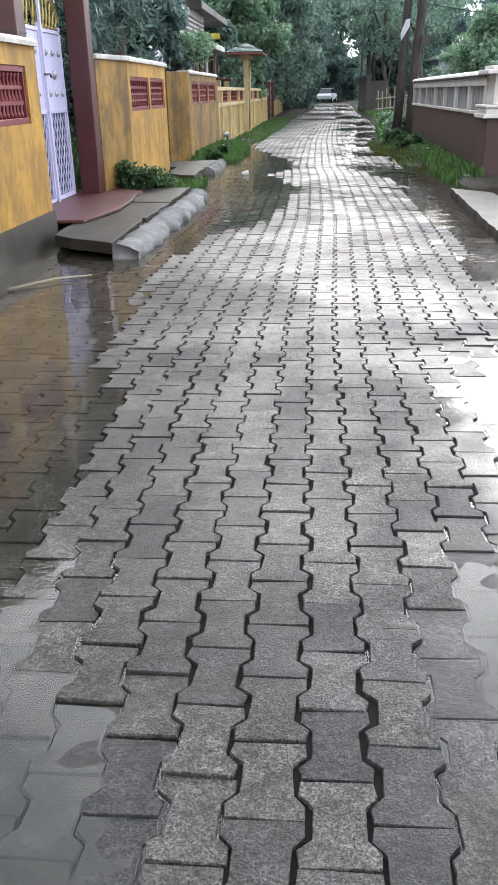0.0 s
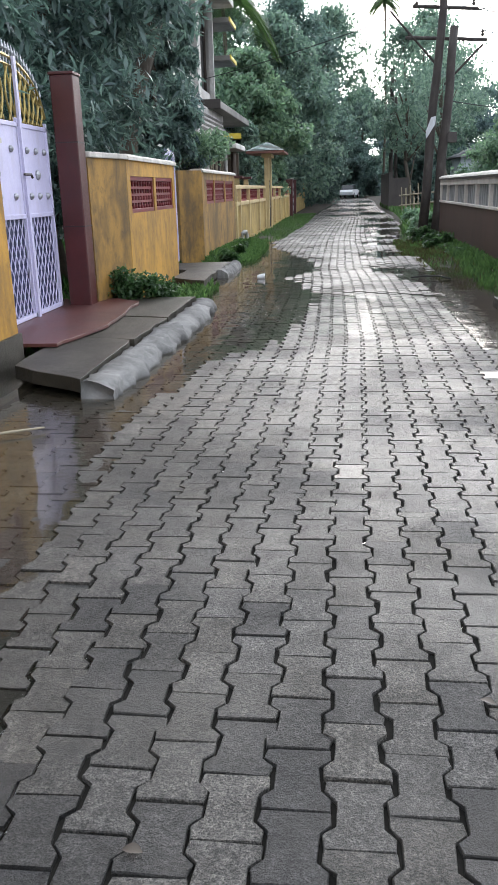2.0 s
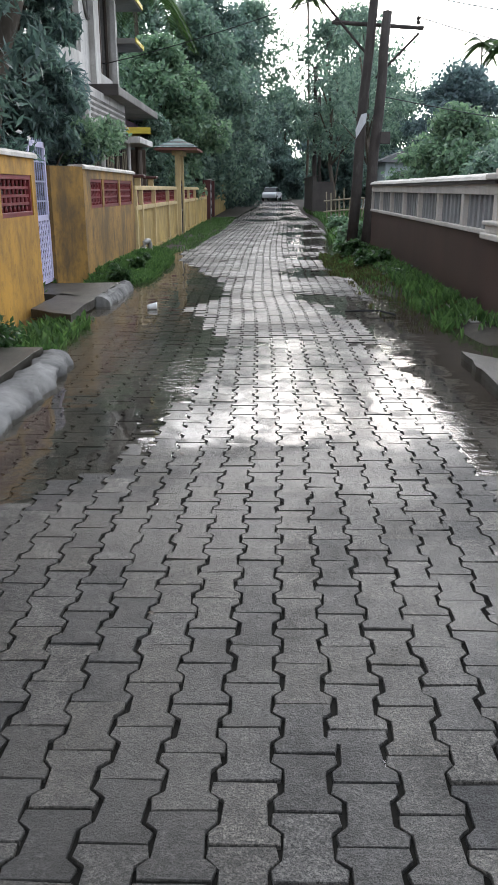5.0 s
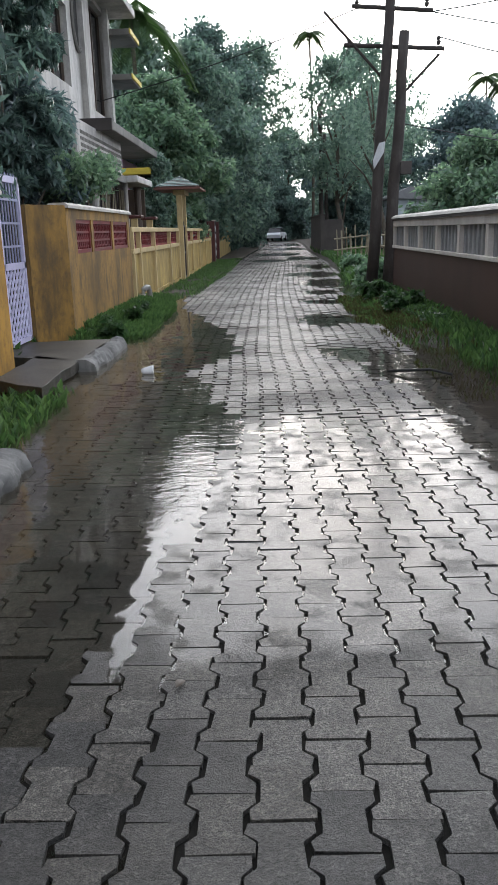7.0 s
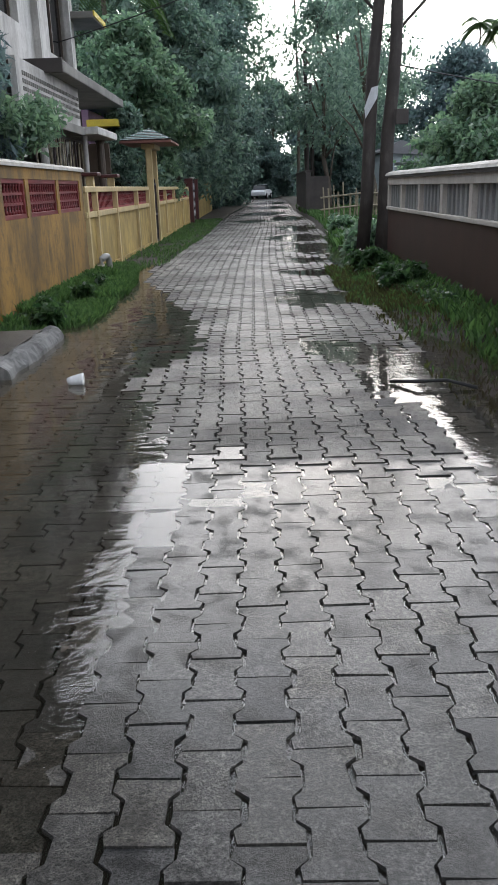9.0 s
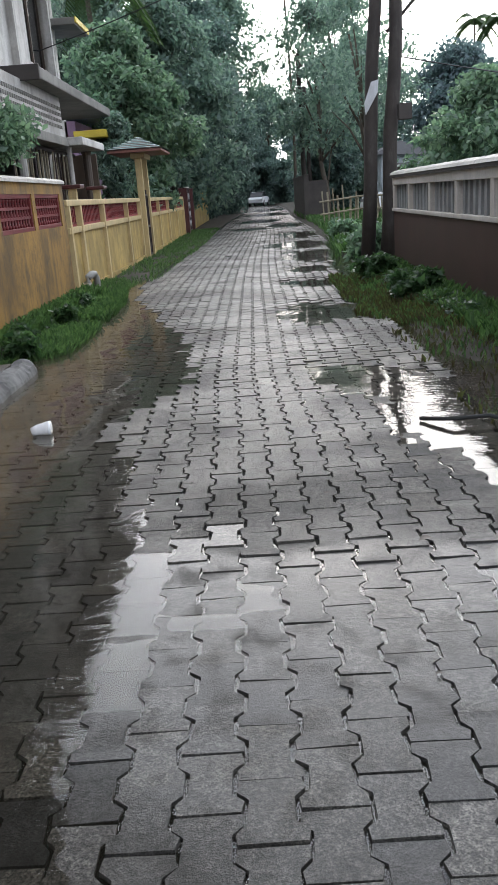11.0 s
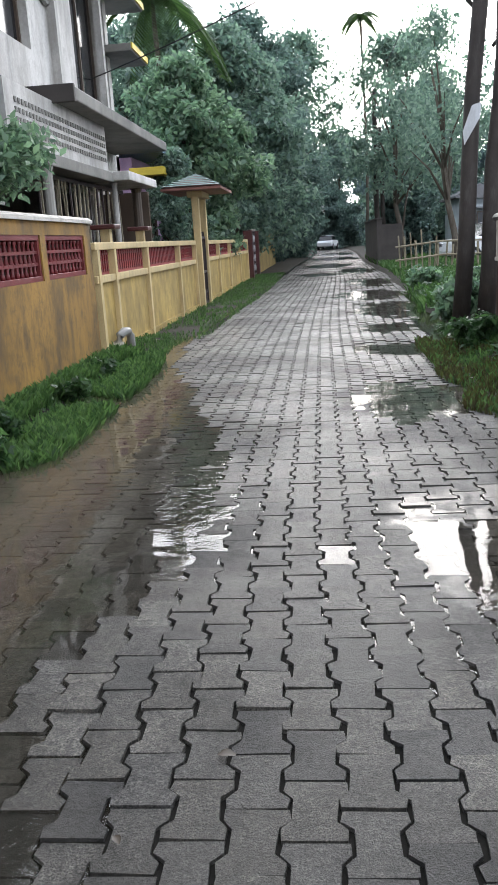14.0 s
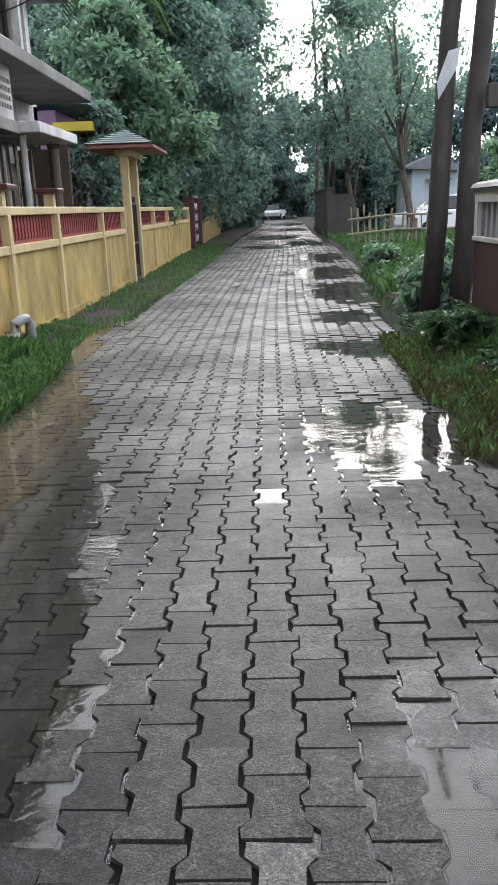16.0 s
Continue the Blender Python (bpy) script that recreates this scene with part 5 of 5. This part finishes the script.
# ---- grass and weeds ----
def grass(name, x0, x1, y0, y1, count, height, seed, mat=M_GRASS, label="wet green grass and weeds on the verge", shape=None):
    rng = np.random.default_rng(seed)
    g = Geo()
    k = 0
    while k < count:
        x, y = rng.uniform(x0, x1), rng.uniform(y0, y1)
        k += 1
        if shape and not shape(x, y):
            continue
        if noise.noise((x * 1.6, y * 1.6, seed)) < -0.28:
            continue
        z = max(ground_height(x, y), road_height(x, y) if paved(y)[0] < x < paved(y)[1] else -1) - 0.01
        a = rng.uniform(0, 6.283)
        hh = height * rng.uniform(0.4, 1.15)
        w = hh * rng.uniform(0.05, 0.18)
        lx, ly = math.cos(a) * hh * rng.uniform(0.2, 0.8), math.sin(a) * hh * rng.uniform(0.2, 0.8)
        px, py = -math.sin(a) * w, math.cos(a) * w
        b = len(g.v)
        g.v += [(x - px * 0.6, y - py * 0.6, z), (x + px * 0.6, y + py * 0.6, z), (x + lx * 0.5 + px, y + ly * 0.5 + py, z + hh * 0.7), (x + lx, y + ly, z + hh), (x + lx * 0.5 - px, y + ly * 0.5 - py, z + hh * 0.7)]
        g.f.append((b, b + 1, b + 2, b + 3, b + 4))
    ob = part(name, g, mat)
    return tagged(ob, label, "grass", kind="stuff")


def left_bank(x, y):
    return x < -1.15 - 0.35 * smooth(21, 24, y) + 0.12 * noise.noise((0, y * 1.5, 0)) - 0.6 * (1 - smooth(17.0, 17.8, y))


grass("grass", -1.98, -0.95, 17.0, 22.6, 16000, 0.13, 1, shape=left_bank)
grass("grass", -1.98, -1.4, 22.4, 24.4, 1500, 0.07, 17, label="thin grass at the foot of the panel wall")
grass("grass", -1.98, -0.8, 24.2, 46, 9000, 0.075, 2, label="low grass along the foot of the panel wall", shape=lambda x, y: x < paved(y)[0] + 0.1 + 0.15 * noise.noise((0, y * 1.4, 7.0)))
grass("grass", -1.95, -1.2, 11.9, 14.2, 1500, 0.15, 3, label="weeds between the drain slabs")
grass("grass", 1.62, 3.0, 16.9, 22.9, 9000, 0.09, 14, M_VERGE, "reddish brown wet grass along the lane edge", lambda x, y: x > 1.75 + 0.7 * (1 - smooth(17, 19, y)) + 0.15 * noise.noise((0, y * 1.3, 3.0)))
grass("grass", 1.62, 3.0, 16.9, 22.9, 8000, 0.08, 4, shape=lambda x, y: x > 1.75 + 0.7 * (1 - smooth(17, 19, y)) + 0.15 * noise.noise((0, y * 1.3, 3.0)))
grass("grass", 1.75, 2.95, 13.6, 18.6, 2600, 0.07, 15, M_VERGE, "sparse wet grass on the muddy drain bank", lambda x, y: x > 1.95 + 0.3 * noise.noise((0, y * 1.3, 3.0)))
grass("grass", 1.9, 2.95, 13.6, 18.6, 1100, 0.08, 16, label="green weeds on the muddy drain bank", shape=lambda x, y: x > 2.1 + 0.3 * noise.noise((0, y * 1.1, 8.0)))
grass("grass", 2.45, 2.95, 13.2, 23.5, 3500, 0.14, 5, label="weeds along the brown wall's footing")
grass("grass", 1.9, 5.2, 26.6, 58, 13000, 0.24, 6, label="tall weeds and creepers along the far verge", shape=lambda x, y: x > paved(y)[1] + 0.08 + 0.15 * noise.noise((0, y * 1.1, 5.0)))
grass("grass", 4.6, 9, 20, 60, 6000, 0.3, 7, label="rough grass beyond the poles")
grass("grass", -9, -2.3, 6, 24, 5000, 0.3, 8, label="rough garden grass behind the wall")


def bush(x, y, z, r, seed, mat, leaf, per, label):
    b = thing("bush", label, "bush", at=(x, y, z))
    rng = random.Random(seed)
    cl = [(rng.uniform(-r, r), rng.uniform(-r, r), rng.uniform(0.1, 1.2) * r, r * rng.uniform(0.3, 0.55)) for _ in range(12)]
    g = Geo()
    for c in cl[:7]:
        g.tube([(0, 0, -0.05), (c[0] * 0.5, c[1] * 0.5, c[2] * 0.6), c[:3]], [0.012, 0.008, 0.004], 5)
    part("stems", g, M_BARK, b)
    leaf_cloud("foliage", mat, cl, per, leaf, b, seed, 0.1, 2.2)


bush(-1.8, 11.9, 0.1, 0.26, 31, M_CREEPER, 0.03, 260, "dark green weed bush by the gate pillar")
bush(-1.75, 18.3, 0.05, 0.1, 51, M_CREEPER, 0.04, 50, "small leafy weed in the verge grass")
bush(-1.65, 19.8, 0.05, 0.1, 52, M_CREEPER, 0.04, 50, "small leafy weed in the verge grass")
bush(-1.75, 21.2, 0.05, 0.1, 53, M_CREEPER, 0.04, 50, "small leafy weed in the verge grass")
bush(-1.55, 17.6, 0.05, 0.12, 54, M_CREEPER, 0.05, 60, "small leafy weed in the verge grass")
bush(2.5, 19.5, 0.05, 0.2, 32, M_CREEPER, 0.045, 130, "broad-leaved weed bush on the verge")
bush(2.4, 21.8, 0.05, 0.22, 33, M_CREEPER, 0.045, 130, "broad-leaved creeper clump on the verge")
bush(2.75, 25.3, 0.05, 0.32, 34, LI, 0.09, 140, "creeper clump round the pole's foot")
bush(3.9, 29.0, 0.05, 0.4, 35, LI, 0.09, 140, "tall weed clump on the far verge")
bush(3.0, 31, 0.05, 0.3, 36, LI, 0.08, 90, "weed clump on the far verge")
bush(-2.6, 20.2, 1.75, 0.55, 37, LI, 0.05, 520, "leafy creeper spilling over the wall's coping")


def creeper(x0, x1, y0, y1, count, size, seed, label, shape):
    """A low carpet of broad leaves on the ground."""
    rng = np.random.default_rng(seed)
    g = Geo()
    for _ in range(count):
        x, y = rng.uniform(x0, x1), rng.uniform(y0, y1)
        if not shape(x, y):
            continue
        lift = max(0.02, size * (1.1 + 1.3 * noise.noise((x * 2.2, y * 2.2, seed))))
        c = Vector((x, y, ground_height(x, y) + lift * rng.uniform(0.3, 1.0)))
        a, tip = rng.uniform(0, 6.283), rng.uniform(-0.5, 0.7)
        d = Vector((math.cos(a), math.sin(a), -tip)).normalized() * size * rng.uniform(0.6, 1.2)
        s = Vector((-math.sin(a), math.cos(a), rng.uniform(-0.4, 0.4))) * size * 0.42
        b = len(g.v)
        up = Vector((0, 0, size * 0.12))
        g.v += [tuple(q) for q in (c, c + d * 0.4 + s + up, c + d, c + d * 0.4 - s + up, c + d * 0.5)]
        g.f += [(b, b + 4, b + 2, b + 1), (b, b + 3, b + 2, b + 4)]
    return tagged(part("creeper", g, M_CREEPER), label, "creeper", kind="stuff")


creeper(2.2, 3.0, 17.6, 24.2, 7000, 0.075, 61, "dark broad-leaved creeper carpet by the brown wall", lambda x, y: x > 2.42 - 0.35 * smooth(21, 23, y) + 0.2 * noise.noise((x, y * 1.2, 9.0)))
creeper(2.0, 5.0, 27.2, 42.0, 9000, 0.13, 62, "broad-leaved creepers on the far verge", lambda x, y: x > paved(y)[1] + 0.25 + 0.3 * noise.noise((0.0, y * 0.8, 2.0)))
creeper(-1.98, -1.2, 17.6, 22.0, 1500, 0.06, 63, "small broad-leaved weeds in the verge grass", lambda x, y: noise.noise((x * 2, y * 2, 4.0)) > 0.05 and x < -1.35)

# ---- litter ----
def fallen_leaf(x, y, turn, size):
    g = Geo()
    for i in range(7):
        u = i / 6
        w = size * 0.32 * math.sin(math.pi * (0.06 + 0.9 * u))
        z = 0.006 + 0.02 * size * math.sin(3 * u) * 4
        g.v += [(-w, size * (u - 0.5), z + w * 0.35), (0, size * (u - 0.5), z), (w, size * (u - 0.5), z + w * 0.35)]
    for i in range(6):
        g.f += [(3 * i, 3 * i + 1, 3 * i + 4, 3 * i + 3), (3 * i + 1, 3 * i + 2, 3 * i + 5, 3 * i + 4)]
    ob = part("fallen_leaf", g, M_DEADLEAF, smooth=True)
    ob.location = (x, y, max(road_height(x, y), WATER) + 0.001)
    ob.rotation_euler = (0, 0, radians(turn))
    return tagged(ob, "dark wet leaf shape on the paving, fallen leaf and sunken-block mark alike", "leaf", "fallen leaves")


M_DEADLEAF = plain("dead_leaf", (0.05, 0.035, 0.022), 0.5, 0.4, 30, 0.1)
lrng = random.Random(12)
for k in range(46):
    lx, ly = lrng.uniform(-0.9, 1.7), lrng.uniform(3, 30)
    fallen_leaf(lx, ly, lrng.uniform(0, 360), lrng.uniform(0.02, 0.045))
# The last three leaf shapes stand in for dark sunken blocks.
for lx, ly, ls in ((0.36, 14.62, 0.05), (1.25, 13.1, 0.06), (0.1, 22.5, 0.08), (-0.2, 21.8, 0.08), (0.55, 23.0, 0.08)):
    fallen_leaf(lx, ly, 200 * ls * 9, ls)


def litter_cup():
    c = thing("plastic_cup", "crumpled white plastic cup floating in the water", "cup", at=(-0.72, 15.0, WATER))
    g = Geo().tube([(-0.05, 0, 0.02), (-0.02, 0, 0.03), (0.05, 0.01, 0.035), (0.06, 0.01, 0.035)], [0.03, 0.034, 0.045, 0.047], 12)
    part("body", g, M_CARWHITE, c, smooth=True)


litter_cup()
hose = part("rubber_hose", Geo().tube([(1.56, 14.75, 0.0), (1.72, 14.6, 0.03), (1.92, 14.62, 0.03), (2.1, 14.5, 0.0)], 0.012, 8), M_TYRE, smooth=True)
tagged(hose, "short black hose lying by the drain", "hose")
stick = part("broken_stick", Geo().tube([(-1.7, 6.4, 0.0), (-1.45, 6.7, 0.012), (-1.2, 6.85, 0.01)], [0.012, 0.01, 0.006], 6), M_BAMBOO, smooth=True)
tagged(stick, "pale stick floating beside the slabs", "stick")

# ---- paving blocks, last ----
PITCH, ROW = 0.1412, 0.1995
X0, Y0 = 0.265, 16.614


def road_bed():
    """The dark bedding under the blocks, following their tops a little below."""
    g = Geo()
    xs = [i / 46 for i in range(47)]
    ys = [-4 + 0.15 * i for i in range(660)]

    def across(u, y):
        lo, hi = paved(y)
        return lo - 0.08 + (hi - lo + 0.12) * u
    g.v = [(across(u, y), y, road_height(across(u, y), y) - 0.0125) for y in ys for u in xs]
    g.v += [(across(u, y), y, -0.2) for y in ys for u in xs]
    n, k = len(xs), len(xs) * len(ys)
    for j in range(len(ys) - 1):
        g.f += [(j * n + i, j * n + i + 1, j * n + n + i + 1, j * n + n + i) for i in range(n - 1)]
        g.f += [(k + j * n + n + i, k + j * n + n + i + 1, k + j * n + i + 1, k + j * n + i) for i in range(n - 1)]
        g.f += [(j * n, j * n + n, k + j * n + n, k + j * n), (j * n + n - 1, k + j * n + n - 1, k + j * n + 2 * n - 1, j * n + 2 * n - 1)]
    return g


road = part("road", road_bed(), M_SAND)
tagged(road, "wet grey interlocking concrete paving, flooded at the edges", "road", kind="structure")


def paver_outline(side, end, worn):
    f, w, e = 0.0845 - side, 0.0567 - side, ROW / 2 - end
    r = [(f - 0.004, -e), (f, -0.063), (w, -0.037), (w, 0.037), (f, 0.063), (f - 0.004, e)]
    ring = r + [(-x, y) for x, y in reversed(r)]
    return [(x + dx, y + dy) for (x, y), (dx, dy) in zip(ring, worn)]


def paver_geo(full, seed):
    """A block with slightly different worn edges for each seed."""
    g = Geo()
    wear = random.Random(seed)
    worn = [(wear.gauss(0, 0.0021), wear.gauss(0, 0.0016)) for _ in range(12)]
    side, end = wear.uniform(0.0034, 0.0062), wear.uniform(0.0018, 0.0036)
    rings = ((0.0022, 0.0), (0.0, -0.0035), (-0.0004, -0.05)) if full else ((0.0010, 0.0), (0.0, -0.03))
    for grow, z in rings:
        g.v += [(x, y, z) for x, y in paver_outline(side + grow, end + grow, worn)]
    g.f = [tuple(range(12))]
    for k in range(len(rings) - 1):
        g.f += [(k * 12 + i, k * 12 + 12 + i, k * 12 + 12 + (i + 1) % 12, k * 12 + (i + 1) % 12) for i in range(12)]
    return g


# the courses wander by a few centimetres along the lane
DRIFT = ((-4, 0.034, -0.003), (2.1, 0.034, -0.003), (5.4, 0.012, 0.05), (9.8, 0.095, 0.01), (13.0, 0.07, 0.04), (14.5, 0.045, 0.114), (16.1, -0.028, 0.195), (17.5, -0.03, 0.237), (20, -0.03, 0.3), (120, -0.03, 0.3))


def drift(y, k):
    for a, b in zip(DRIFT, DRIFT[1:]):
        if a[0] <= y < b[0]:
            return a[k + 1] + (b[k + 1] - a[k + 1]) * (y - a[0]) / (b[0] - a[0])
    return 0.0


paver_meshes = [paver_geo(True, k).mesh("paver", M_PAVER) for k in range(12)]
rest = Geo()
flats = [paver_geo(False, k) for k in range(12)]
rng = random.Random(77)
for c in range(-15, 23):
    for r in range(-84, 410):
        x = X0 + c * PITCH
        y = Y0 + (r + 0.5 * (c % 2) + 0.5) * ROW
        long = 1 + (drift(y + 0.1, 1) - drift(y - 0.1, 1)) / 0.2
        x, y = x + drift(y, 0) + swing(y), y + drift(y, 1)
        edge = paved(y)
        if not edge[0] < x < edge[1]:
            continue
        z = road_height(x, y) + rng.gauss(0, 0.0013)
        m = pose(x + rng.gauss(0, 0.0012), y + rng.gauss(0, 0.0015), z, rng.gauss(0, 0.35), rng.gauss(0, 0.45), rng.gauss(0, 0.7)) @ Matrix.Diagonal((1, long, 1, 1))
        if -2 <= c <= 6 and 1.9 < y < 8.3:
            ob = new("paver", rng.choice(paver_meshes))
            ob.parent = road
            ob.matrix_basis = m
        else:
            b, flat = len(rest.v), rng.choice(flats)
            rest.v += [tuple(m @ Vector(p)) for p in flat.v]
            rest.f += [tuple(b + i for i in q) for q in flat.f]
pav = part("pavers", rest, M_PAVERS, road)
tagged(pav, kind="stuff")
